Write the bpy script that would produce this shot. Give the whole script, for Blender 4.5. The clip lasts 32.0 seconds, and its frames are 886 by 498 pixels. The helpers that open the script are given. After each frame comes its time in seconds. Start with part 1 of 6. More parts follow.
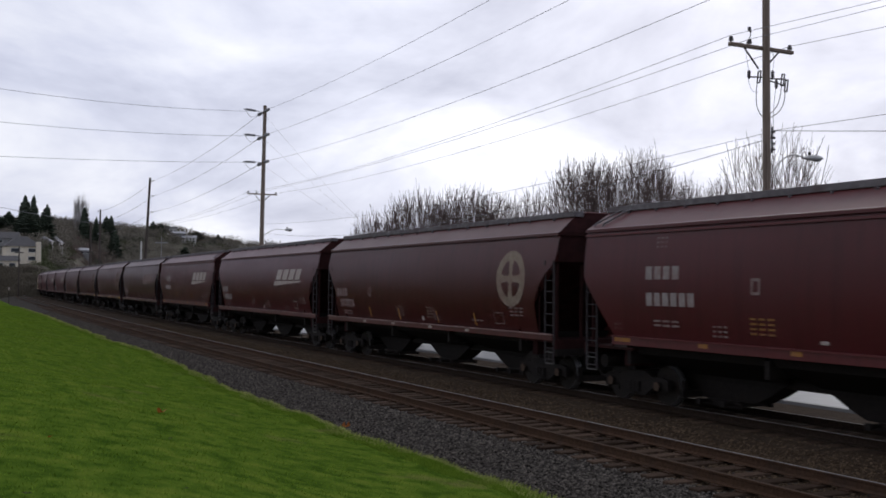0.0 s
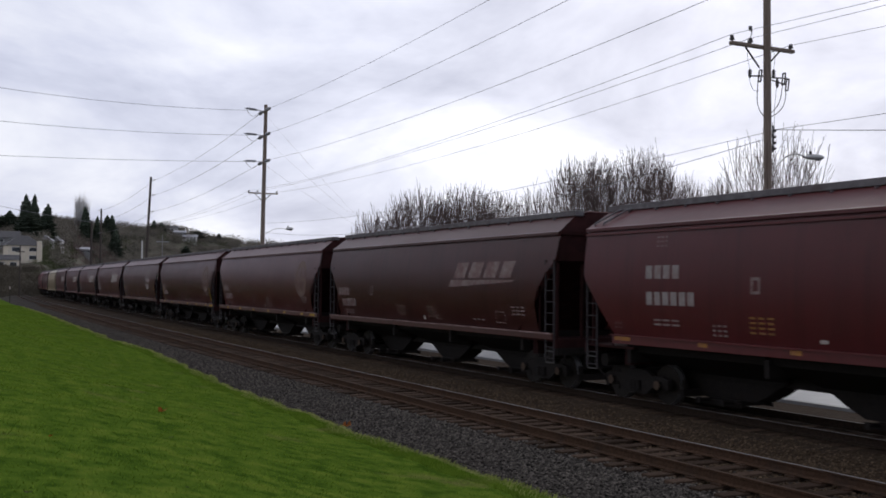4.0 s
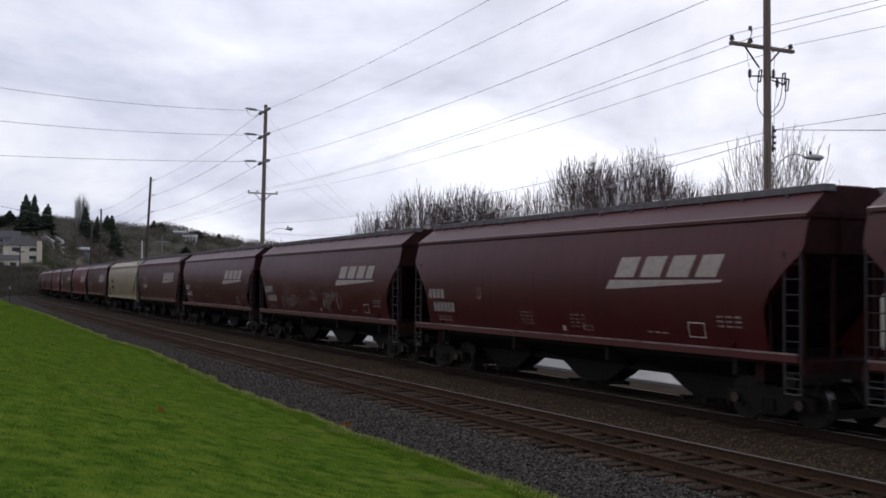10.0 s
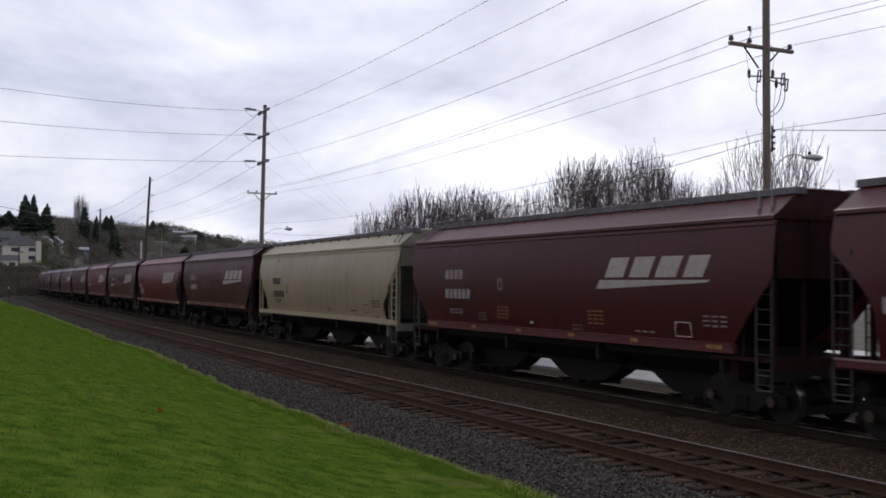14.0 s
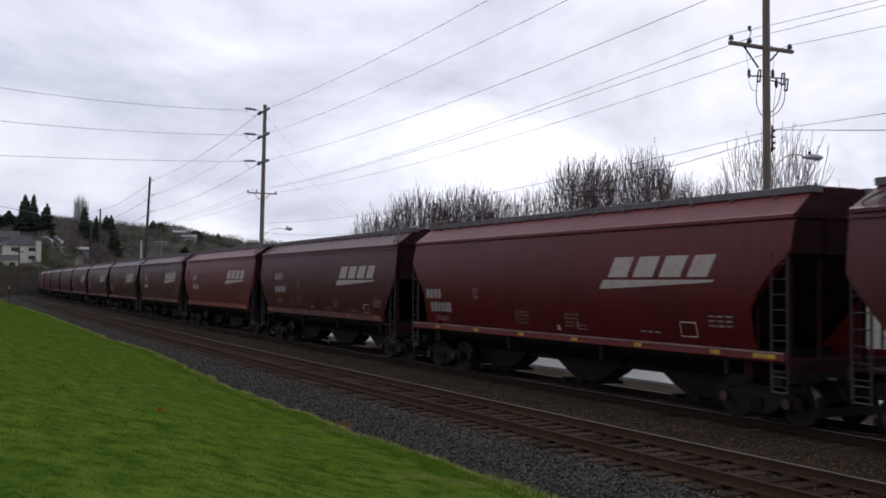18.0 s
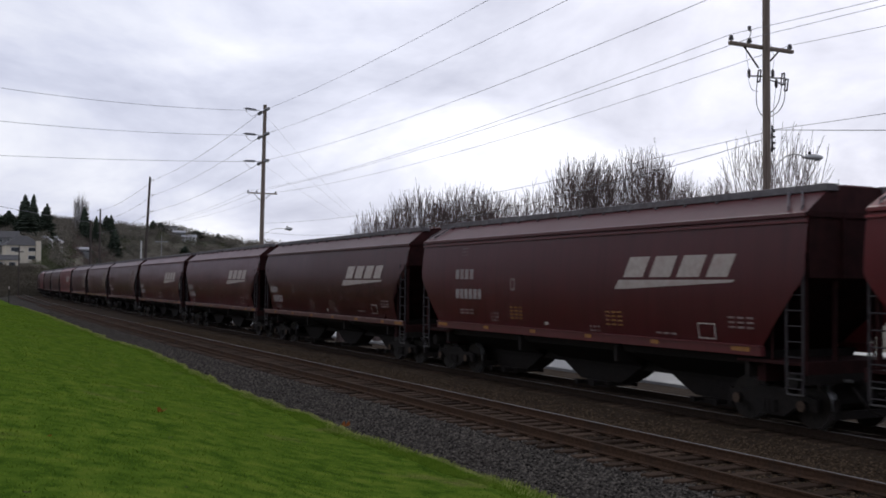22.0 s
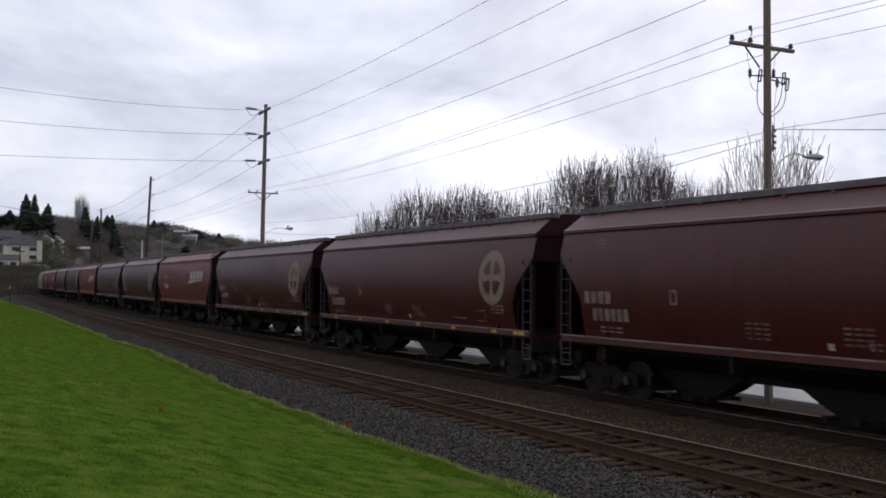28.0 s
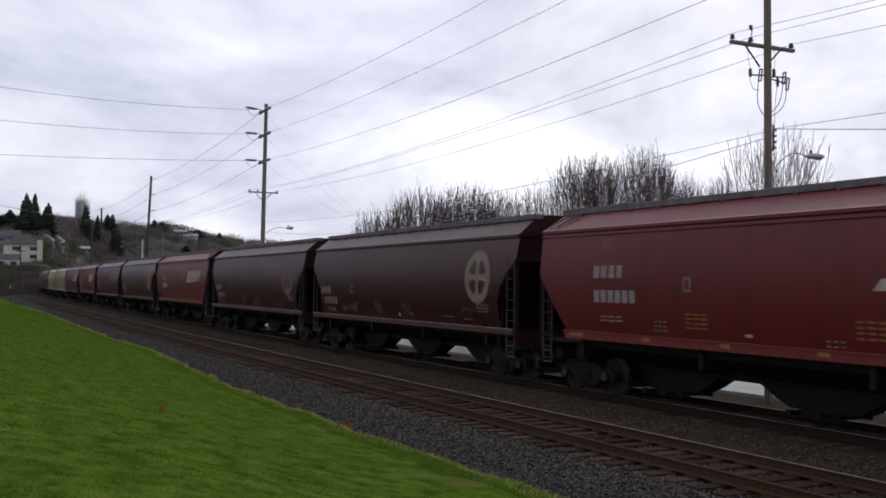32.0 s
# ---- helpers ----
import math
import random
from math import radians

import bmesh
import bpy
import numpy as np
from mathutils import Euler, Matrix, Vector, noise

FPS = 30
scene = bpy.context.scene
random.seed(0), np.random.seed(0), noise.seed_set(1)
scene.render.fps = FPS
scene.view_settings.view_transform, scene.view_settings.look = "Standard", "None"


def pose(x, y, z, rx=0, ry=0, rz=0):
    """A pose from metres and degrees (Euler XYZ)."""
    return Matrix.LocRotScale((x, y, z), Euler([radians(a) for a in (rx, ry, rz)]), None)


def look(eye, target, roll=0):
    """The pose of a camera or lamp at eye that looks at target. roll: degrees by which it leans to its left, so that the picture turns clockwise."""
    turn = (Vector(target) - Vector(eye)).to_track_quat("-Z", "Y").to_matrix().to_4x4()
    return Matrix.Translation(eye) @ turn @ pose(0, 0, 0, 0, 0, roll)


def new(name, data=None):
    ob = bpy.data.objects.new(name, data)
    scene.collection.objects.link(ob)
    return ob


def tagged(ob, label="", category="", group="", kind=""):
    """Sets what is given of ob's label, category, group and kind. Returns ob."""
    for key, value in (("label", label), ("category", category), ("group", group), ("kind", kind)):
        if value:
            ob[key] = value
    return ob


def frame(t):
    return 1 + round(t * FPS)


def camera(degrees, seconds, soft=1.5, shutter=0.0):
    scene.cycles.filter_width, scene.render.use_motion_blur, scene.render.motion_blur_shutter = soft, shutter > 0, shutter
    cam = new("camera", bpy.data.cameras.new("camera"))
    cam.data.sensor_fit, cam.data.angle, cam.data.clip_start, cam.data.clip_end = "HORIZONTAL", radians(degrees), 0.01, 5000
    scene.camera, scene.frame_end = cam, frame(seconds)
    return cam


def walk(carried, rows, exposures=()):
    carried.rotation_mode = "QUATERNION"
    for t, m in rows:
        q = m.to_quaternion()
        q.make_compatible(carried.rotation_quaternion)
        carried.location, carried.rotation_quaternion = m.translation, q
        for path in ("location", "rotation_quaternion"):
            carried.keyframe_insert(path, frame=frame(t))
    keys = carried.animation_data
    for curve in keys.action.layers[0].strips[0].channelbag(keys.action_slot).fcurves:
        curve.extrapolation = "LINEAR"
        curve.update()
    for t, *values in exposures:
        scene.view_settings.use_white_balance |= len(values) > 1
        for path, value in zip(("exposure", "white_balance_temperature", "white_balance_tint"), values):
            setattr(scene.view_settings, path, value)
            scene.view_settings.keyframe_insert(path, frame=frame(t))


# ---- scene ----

# ---- camera: a tripod on the grass bank, swaying a little ----
EYE = Vector((0.0, 0.0, 2.772))
AIM, RISE, LEAN = 27.025, 1.976, 0.445
# seconds, sideways and upward sway in 1/1816 rad
SWAY = [(0, -0.7, 1.5), (0.5, -0.6, 1.2), (1, -0.2, 0.5), (1.5, 0.5, 0.0), (2, 0.7, -0.1), (2.5, 0.6, -0.1), (3, 0.5, -0.1), (3.5, 0.8, -0.1), (5.5,
    0.6, -0.1), (6, 0.4, -0.6), (6.5, -0.3, -0.2), (7, -1.1, 0.5), (7.5, -1.5, 1.2), (8, -0.8, 1.1), (8.5, 0.4, 0.3), (9, 0.6, -0.0), (9.5, 0.5, 0.0),
    (10, 0.6, -0.0), (10.5, 0.6, -0.1), (11, 0.7, -0.1), (11.5, 0.8, -0.1), (12, 0.8, -0.1), (12.5, 0.6, -0.1), (13, 0.0, -0.1), (13.5, -0.5, -0.1),
    (14, -0.7, 0.2), (14.5, -0.7, 0.9), (16.5, -0.7, 0.4), (17, -0.6, 0.2), (17.5, -0.6, 0.0), (18, -0.7, -0.1), (18.5, -0.7, -0.1), (19, -0.7, -0.1),
    (19.5, -0.7, -0.1), (20, -0.7, -0.0), (20.5, -0.7, 0.0), (21, -0.7, 0.1), (21.5, -0.7, 0.0), (22, -0.7, 0.0), (22.5, -0.6, 0.1), (23, -0.2, 0.0),
    (23.5, 0.0, -0.1), (24, -0.4, 0.3), (24.5, -1.1, 1.0), (25, -1.9, 1.6), (25.5, -2.3, 2.0), (27.5, 0.3, -0.1), (28, 0.7, -0.7), (28.5, 0.8, -0.6),
    (29, 0.7, -0.2), (29.5, 0.9, -0.4), (30, 1.5, -1.2), (30.5, 2.1, -1.8), (31, 2.3, -2.0), (31.5, 2.0, -1.8), (32, 1.3, -1.6)]
cam = camera(46.695, 32.0, soft=1.7, shutter=0.18)


def sight(dx, dy):
    a, b = radians(AIM) - dx / 1816, radians(RISE) + dy / 1816
    return look(EYE, EYE + Vector((-math.cos(a) * math.cos(b), math.sin(a) * math.cos(b), math.sin(b))), LEAN)


walk(cam, [(t, sight(dx, dy)) for t, dx, dy in SWAY])

# ---- light: overcast winter sky, the sun hidden behind the cloud beyond the train ----
SUN_TURN, SUN_RISE = radians(44), radians(32)   # turn from +y towards -x


def build_world():
    w = bpy.data.worlds.new("overcast_sky")
    scene.world = w
    w.use_nodes = True
    nt = w.node_tree
    nt.nodes.clear()
    N, link = nt.nodes.new, nt.links.new
    sky = N("ShaderNodeTexSky")
    sky.sky_type, sky.sun_disc = "NISHITA", False
    sky.sun_elevation, sky.sun_rotation = SUN_RISE, -SUN_TURN
    sky.air_density, sky.dust_density = 1.0, 3.0
    co = N("ShaderNodeTexCoord")
    sep = N("ShaderNodeSeparateXYZ")
    link(co.outputs["Generated"], sep.inputs[0])
    # clouds lie on a flat layer: divide by height
    up = N("ShaderNodeMath")
    up.operation, up.inputs[1].default_value = "MAXIMUM", 0.0
    link(sep.outputs[2], up.inputs[0])
    add = N("ShaderNodeMath")
    add.operation, add.inputs[1].default_value = "ADD", 0.36
    link(up.outputs[0], add.inputs[0])
    div = N("ShaderNodeVectorMath")
    div.operation = "DIVIDE"
    comb = N("ShaderNodeCombineXYZ")
    for k in range(3):
        link(add.outputs[0], comb.inputs[k])
    link(co.outputs["Generated"], div.inputs[0])
    link(comb.outputs[0], div.inputs[1])

    def cloud(scale, detail, rough, shift):
        mp = N("ShaderNodeMapping")
        mp.inputs["Location"].default_value = shift
        mp.inputs["Scale"].default_value = (scale, scale, 0.4 * scale)
        nz = N("ShaderNodeTexNoise")
        nz.inputs["Scale"].default_value, nz.inputs["Detail"].default_value = 1.0, detail
        nz.inputs["Roughness"].default_value, nz.inputs["Distortion"].default_value = rough, 0.3
        link(div.outputs[0], mp.inputs[0])
        link(mp.outputs[0], nz.inputs[0])
        return nz.outputs[0]
    ramp = N("ShaderNodeValToRGB")
    link(cloud(2.3, 7.0, 0.55, (3.1, 0.4, 0.0)), ramp.inputs[0])
    cr = ramp.color_ramp
    cr.elements[0].position, cr.elements[0].color = 0.33, (0.405, 0.435, 0.585, 1)
    cr.elements[1].position, cr.elements[1].color = 0.68, (0.93, 0.95, 1.04, 1)
    e = cr.elements.new(0.50)
    e.color = (0.655, 0.685, 0.840, 1)
    # brighter round the hidden sun
    sd = Vector((-math.sin(SUN_TURN) * math.cos(SUN_RISE), math.cos(SUN_TURN) * math.cos(SUN_RISE), math.sin(SUN_RISE * 0.55)))
    dot = N("ShaderNodeVectorMath")
    dot.operation = "DOT_PRODUCT"
    dot.inputs[1].default_value = sd.normalized()
    link(co.outputs["Generated"], dot.inputs[0])
    glow = N("ShaderNodeMapRange")
    glow.interpolation_type = "SMOOTHSTEP"
    glow.inputs[1].default_value, glow.inputs[2].default_value = 0.66, 1.02
    glow.inputs[3].default_value, glow.inputs[4].default_value = 0.0, 0.20
    link(dot.outputs["Value"], glow.inputs[0])
    lift = N("ShaderNodeMix")
    lift.data_type = "RGBA"
    lift.blend_type = "ADD"
    lift.inputs[0].default_value = 1.0
    gcol = N("ShaderNodeCombineColor")
    for k in range(3):
        link(glow.outputs[0], gcol.inputs[k])
    link(ramp.outputs[0], lift.inputs[6])
    link(gcol.outputs[0], lift.inputs[7])
    b1, b2, mixs = N("ShaderNodeBackground"), N("ShaderNodeBackground"), N("ShaderNodeMixShader")
    b1.inputs[1].default_value, b2.inputs[1].default_value = 0.08, 1.0
    link(sky.outputs[0], b1.inputs[0])
    link(lift.outputs[2], b2.inputs[0])
    mixs.inputs[0].default_value = 0.93
    link(b1.outputs[0], mixs.inputs[1])
    link(b2.outputs[0], mixs.inputs[2])
    out = N("ShaderNodeOutputWorld")
    link(mixs.outputs[0], out.inputs[0])
    sun = new("sun", bpy.data.lights.new("sun", "SUN"))
    sun.data.energy, sun.data.angle, sun.data.color = 0.5, radians(25), (1.0, 0.97, 0.92)
    far = Vector((-math.sin(SUN_TURN) * math.cos(SUN_RISE), math.cos(SUN_TURN) * math.cos(SUN_RISE), math.sin(SUN_RISE))) * 100
    sun.matrix_world = look(far, (0, 0, 0))


build_world()
scene.view_settings.exposure = 0.0

# ---- materials ----
MATS = {}


def surface(name, stops, scale=8.0, detail=6.0, rough=0.85, metal=0.0, bump=0.0, bump_scale=40.0, space="Object", stretch=(1, 1, 1),
            dirt=None, dirt_scale=0.8, dirt_low=0.5, dirt_high=0.7, vary=0.0, island=False, coat=0.0, spec=0.3):
    """A two-scale surface: grain from stops, patches of dirt, fine relief."""
    if name in MATS:
        return MATS[name]
    m = bpy.data.materials.new(name)
    MATS[name] = m
    m.use_nodes = True
    nt = m.node_tree
    N, link = nt.nodes.new, nt.links.new
    bs = nt.nodes["Principled BSDF"]
    bs.inputs["Roughness"].default_value, bs.inputs["Metallic"].default_value = rough, metal
    bs.inputs["Specular IOR Level"].default_value = spec
    co, mp = N("ShaderNodeTexCoord"), N("ShaderNodeMapping")
    mp.inputs["Scale"].default_value = stretch
    if space == "World":
        link(N("ShaderNodeNewGeometry").outputs["Position"], mp.inputs[0])
    else:
        link(co.outputs["Object"], mp.inputs[0])
    nz = N("ShaderNodeTexNoise")
    nz.inputs["Scale"].default_value, nz.inputs["Detail"].default_value, nz.inputs["Roughness"].default_value = scale, detail, 0.6
    link(mp.outputs[0], nz.inputs[0])
    ramp = N("ShaderNodeValToRGB")
    link(nz.outputs[0], ramp.inputs[0])
    cr = ramp.color_ramp
    for k, (p, c) in enumerate(stops):
        e = cr.elements[k] if k < 2 else cr.elements.new(p)
        e.position, e.color = p, (*c, 1)
    col = ramp.outputs[0]
    if dirt:
        nd = N("ShaderNodeTexNoise")
        nd.inputs["Scale"].default_value, nd.inputs["Detail"].default_value, nd.inputs["Roughness"].default_value = dirt_scale, 5.0, 0.65
        link(mp.outputs[0], nd.inputs[0])
        mr = N("ShaderNodeMapRange")
        mr.inputs[1].default_value, mr.inputs[2].default_value, mr.inputs[4].default_value = dirt_low, dirt_high, 0.85
        link(nd.outputs[0], mr.inputs[0])
        mx = N("ShaderNodeMix")
        mx.data_type = "RGBA"
        mx.inputs[7].default_value = (*dirt, 1)
        link(mr.outputs[0], mx.inputs[0])
        link(col, mx.inputs[6])
        col = mx.outputs[2]
    if vary:
        hs = N("ShaderNodeHueSaturation")
        mr2 = N("ShaderNodeMapRange")
        mr2.inputs[3].default_value, mr2.inputs[4].default_value = 1 - vary, 1 + vary
        src = N("ShaderNodeNewGeometry").outputs["Random Per Island"] if island else N("ShaderNodeObjectInfo").outputs["Random"]
        link(src, mr2.inputs[0])
        link(mr2.outputs[0], hs.inputs["Value"])
        link(col, hs.inputs["Color"])
        col = hs.outputs[0]
    link(col, bs.inputs["Base Color"])
    if bump:
        nb = N("ShaderNodeTexNoise")
        nb.inputs["Scale"].default_value, nb.inputs["Detail"].default_value = bump_scale, 4.0
        link(mp.outputs[0], nb.inputs[0])
        bp = N("ShaderNodeBump")
        bp.inputs["Strength"].default_value, bp.inputs["Distance"].default_value = bump, 0.02
        link(nb.outputs[0], bp.inputs["Height"])
        link(bp.outputs[0], bs.inputs["Normal"])
    return m


def car_paint(name, base, dust, worn, spec=0.41, gloss=(0.30, 0.46)):
    """Weathered railcar paint: road dust, vertical rain streaks, fine grain."""
    m = bpy.data.materials.new(name)
    MATS[name] = m
    m.use_nodes = True
    nt = m.node_tree
    N, link = nt.nodes.new, nt.links.new
    bs = nt.nodes["Principled BSDF"]
    bs.inputs["Specular IOR Level"].default_value = spec
    co = N("ShaderNodeTexCoord")
    oi = N("ShaderNodeObjectInfo")

    def noise_of(sc, detail, rough):
        mp = N("ShaderNodeMapping")
        mp.inputs["Scale"].default_value = sc
        link(co.outputs["Object"], mp.inputs[0])
        nz = N("ShaderNodeTexNoise")
        nz.noise_dimensions = "4D"
        nz.inputs["Detail"].default_value, nz.inputs["Roughness"].default_value, nz.inputs["Scale"].default_value = detail, rough, 1.0
        ml = N("ShaderNodeMath")
        ml.operation, ml.inputs[1].default_value = "MULTIPLY", 40.0
        link(oi.outputs["Random"], ml.inputs[0])
        link(ml.outputs[0], nz.inputs["W"])
        link(mp.outputs[0], nz.inputs[0])
        return nz.outputs[0]

    def blend(fac, lo, hi, top, a, b):
        mr = N("ShaderNodeMapRange")
        mr.inputs[1].default_value, mr.inputs[2].default_value, mr.inputs[4].default_value = lo, hi, top
        link(fac, mr.inputs[0])
        mx = N("ShaderNodeMix")
        mx.data_type = "RGBA"
        link(mr.outputs[0], mx.inputs[0])
        if isinstance(a, tuple):
            mx.inputs[6].default_value = (*a, 1)
        else:
            link(a, mx.inputs[6])
        mx.inputs[7].default_value = (*b, 1)
        return mx.outputs[2]
    patches = noise_of((0.35, 0.5, 0.7), 4, 0.6)
    streaks = noise_of((3.2, 3.2, 0.16), 5, 0.65)
    grain = noise_of((9, 9, 9), 4, 0.6)
    dark = tuple(0.55 * v for v in base)
    col = blend(patches, 0.35, 0.7, 0.75, base, dust)
    col = blend(streaks, 0.48, 0.74, 0.70, col, dark)
    col = blend(grain, 0.6, 0.8, 0.25, col, worn)
    link(col, bs.inputs["Base Color"])
    rr = N("ShaderNodeMapRange")
    rr.inputs[3].default_value, rr.inputs[4].default_value = gloss
    link(patches, rr.inputs[0])
    link(rr.outputs[0], bs.inputs["Roughness"])
    bp = N("ShaderNodeBump")
    bp.inputs["Strength"].default_value, bp.inputs["Distance"].default_value = 0.12, 0.02
    link(noise_of((1.1, 1.1, 0.5), 2, 0.5), bp.inputs["Height"])
    link(bp.outputs[0], bs.inputs["Normal"])
    return m


TONES = {
    "brown": ((0.0837, 0.0131, 0.0115), (0.0751, 0.0174, 0.0134), (0.1194, 0.0325, 0.0254)),
    "maroon": ((0.0937, 0.0107, 0.0128), (0.0772, 0.0126, 0.0135), (0.1254, 0.0275, 0.0231)),
    "red": ((0.1720, 0.0135, 0.0150), (0.1350, 0.0150, 0.0145), (0.1700, 0.0330, 0.0290)),
    "dull": ((0.0732, 0.0168, 0.0135), (0.0679, 0.0193, 0.0149), (0.1028, 0.0364, 0.0288)),
    "tan": ((0.450, 0.360, 0.225), (0.360, 0.290, 0.185), (0.440, 0.375, 0.280)),
}
PAINT = {k: car_paint(f"paint_{k}", *v) for k, v in TONES.items()}
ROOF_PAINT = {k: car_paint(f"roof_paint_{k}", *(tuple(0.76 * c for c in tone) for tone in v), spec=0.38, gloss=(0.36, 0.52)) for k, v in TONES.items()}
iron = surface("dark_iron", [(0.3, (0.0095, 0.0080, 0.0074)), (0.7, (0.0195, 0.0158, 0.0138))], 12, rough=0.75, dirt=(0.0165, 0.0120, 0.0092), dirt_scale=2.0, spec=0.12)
wheel_steel = surface("wheel_steel", [(0.3, (0.0110, 0.0090, 0.0075)), (0.7, (0.0210, 0.0160, 0.0125))], 14, rough=0.6, metal=0.0, spec=0.15)
polished_steel = surface("polished_steel", [(0.3, (0.30, 0.30, 0.30)), (0.7, (0.42, 0.42, 0.42))], 20, rough=0.35, metal=0.8)
# worn rail top; the sky's gleam on it is a pale matte colour
gleam_steel = surface("gleam_steel", [(0.3, (0.19, 0.18, 0.175)), (0.7, (0.28, 0.27, 0.265))], 30, rough=0.75, spec=0.1, dirt=(0.12, 0.10, 0.09), dirt_scale=1.5)
# rails below the train: dirt and the train's shadow, both in the colour
grimy_shaded_rail = surface("grimy_shaded_rail", [(0.3, (0.016, 0.011, 0.008)), (0.7, (0.032, 0.022, 0.016))], 16, rough=0.85, spec=0.04)
dull_steel = surface("dull_steel", [(0.3, (0.05, 0.034, 0.025)), (0.7, (0.085, 0.06, 0.045))], 30, rough=0.9, spec=0.05)
rail_steel = surface("rail_rust", [(0.3, (0.042, 0.024, 0.015)), (0.7, (0.080, 0.047, 0.030))], 16, rough=0.8, bump=0.2, dirt=(0.0375, 0.0270, 0.0210), dirt_scale=1.2, spec=0.04)
letter_white = surface("lettering_white", [(0.3, (0.29, 0.243, 0.213)), (0.7, (0.40, 0.343, 0.303))], 7, rough=0.6, dirt=(0.30, 0.22, 0.20), dirt_scale=2.6, dirt_low=0.48, dirt_high=0.75)
letter_faded = surface("lettering_faded", [(0.3, (0.15, 0.105, 0.095)), (0.7, (0.24, 0.18, 0.165))], 7, rough=0.7, dirt=(0.14, 0.07, 0.065), dirt_scale=2.2, dirt_low=0.4, dirt_high=0.65)
letter_emblem = surface("lettering_emblem", [(0.3, (0.165, 0.125, 0.09)), (0.7, (0.245, 0.195, 0.145))], 7, rough=0.7, dirt=(0.17, 0.10, 0.08), dirt_scale=2.2, dirt_low=0.42, dirt_high=0.7)
letter_number = surface("lettering_number", [(0.3, (0.19, 0.16, 0.15)), (0.7, (0.28, 0.245, 0.23))], 7, rough=0.7, dirt=(0.20, 0.13, 0.12), dirt_scale=2.4, dirt_low=0.45, dirt_high=0.7)
board_steel = surface("board_steel", [(0.3, (0.095, 0.085, 0.088)), (0.7, (0.17, 0.155, 0.16))], 6, rough=0.8, spec=0.2, dirt=(0.085, 0.060, 0.058), dirt_scale=1.2)
# pale sill line: dust and a highlight, both put into the colour
ledge_dust_sheen = surface("dusty_sheen_ledge", [(0.3, (0.17, 0.105, 0.095)), (0.7, (0.26, 0.175, 0.16))], 3, rough=0.8, dirt=(0.10, 0.05, 0.045), dirt_scale=1.0)
letter_ghost = surface("lettering_ghost", [(0.3, (0.12, 0.075, 0.055)), (0.7, (0.19, 0.125, 0.095))], 7, rough=0.7, dirt=(0.10, 0.045, 0.04), dirt_scale=2.2, dirt_low=0.4, dirt_high=0.65)
worn_steel = surface("worn_steel", [(0.3, (0.045, 0.042, 0.040)), (0.7, (0.090, 0.085, 0.080))], 9, rough=0.6, dirt=(0.05, 0.035, 0.03), dirt_scale=3.0)
ladder_steel = surface("ladder_steel", [(0.3, (0.026, 0.022, 0.023)), (0.7, (0.048, 0.041, 0.042))], 9, rough=0.7, spec=0.2, dirt=(0.03, 0.017, 0.016), dirt_scale=3.0)
letter_dark = surface("lettering_dark", [(0.3, (0.030, 0.028, 0.025)), (0.7, (0.055, 0.050, 0.044))], 7, rough=0.8, spec=0.1)
reflector = surface("reflector_yellow", [(0.3, (0.50, 0.30, 0.02)), (0.7, (0.62, 0.40, 0.04))], 9, rough=0.5, dirt=(0.25, 0.13, 0.04), dirt_scale=3.0)
reflector_dull = surface("reflector_dull", [(0.3, (0.30, 0.135, 0.028)), (0.7, (0.38, 0.175, 0.036))], 9, rough=0.6, dirt=(0.22, 0.09, 0.05), dirt_scale=3.0)
panel_orange = surface("panel_orange", [(0.3, (0.16, 0.070, 0.020)), (0.7, (0.23, 0.105, 0.028))], 9, rough=0.6, dirt=(0.17, 0.07, 0.05), dirt_scale=3.0)
tie_wood = surface("tie_wood", [(0.3, (0.030, 0.020, 0.014)), (0.7, (0.080, 0.054, 0.038))], 9, stretch=(3, 0.6, 3), rough=0.9, bump=0.6, bump_scale=22, vary=0.45, spec=0.04)
ballast_mat = surface("ballast", [(0.3, (0.0135, 0.0118, 0.010)), (0.5, (0.033, 0.029, 0.0245)), (0.72, (0.072, 0.063, 0.0535))], 15, detail=3, rough=0.95, bump=1.0, bump_scale=22,
                      space="World", dirt=(0.0350, 0.0275, 0.0225), dirt_scale=0.5, spec=0.04)
ballast_brown = surface("ballast_brown", [(0.3, (0.019, 0.0127, 0.0083)), (0.5, (0.040, 0.028, 0.0185)), (0.72, (0.070, 0.050, 0.034))], 17, detail=3, rough=0.95, bump=1.0, bump_scale=26,
                        space="World", dirt=(0.0250, 0.0190, 0.0150), dirt_scale=0.6, spec=0.04)
stone_mat = surface("ballast_stone", [(0.3, (0.037, 0.0325, 0.0275)), (0.7, (0.112, 0.098, 0.083))], 20, rough=0.92, vary=0.85, island=True, space="World", spec=0.04)
stone_brown = surface("ballast_stone_brown", [(0.3, (0.045, 0.031, 0.0185)), (0.7, (0.100, 0.071, 0.046))], 20, rough=0.92, vary=0.55, island=True, space="World", spec=0.04)
# dark mottles in lawn and blades paint in the shadows of tufts
lawn_mat = surface("lawn", [(0.36, (0.032, 0.065, 0.0075)), (0.5, (0.064, 0.109, 0.013)), (0.66, (0.104, 0.141, 0.020))], 2.6, detail=9, rough=0.95, bump=0.5, bump_scale=30, space="World",
                   dirt=(0.15, 0.125, 0.050), dirt_scale=0.6, dirt_low=0.60, dirt_high=0.82, spec=0.0)
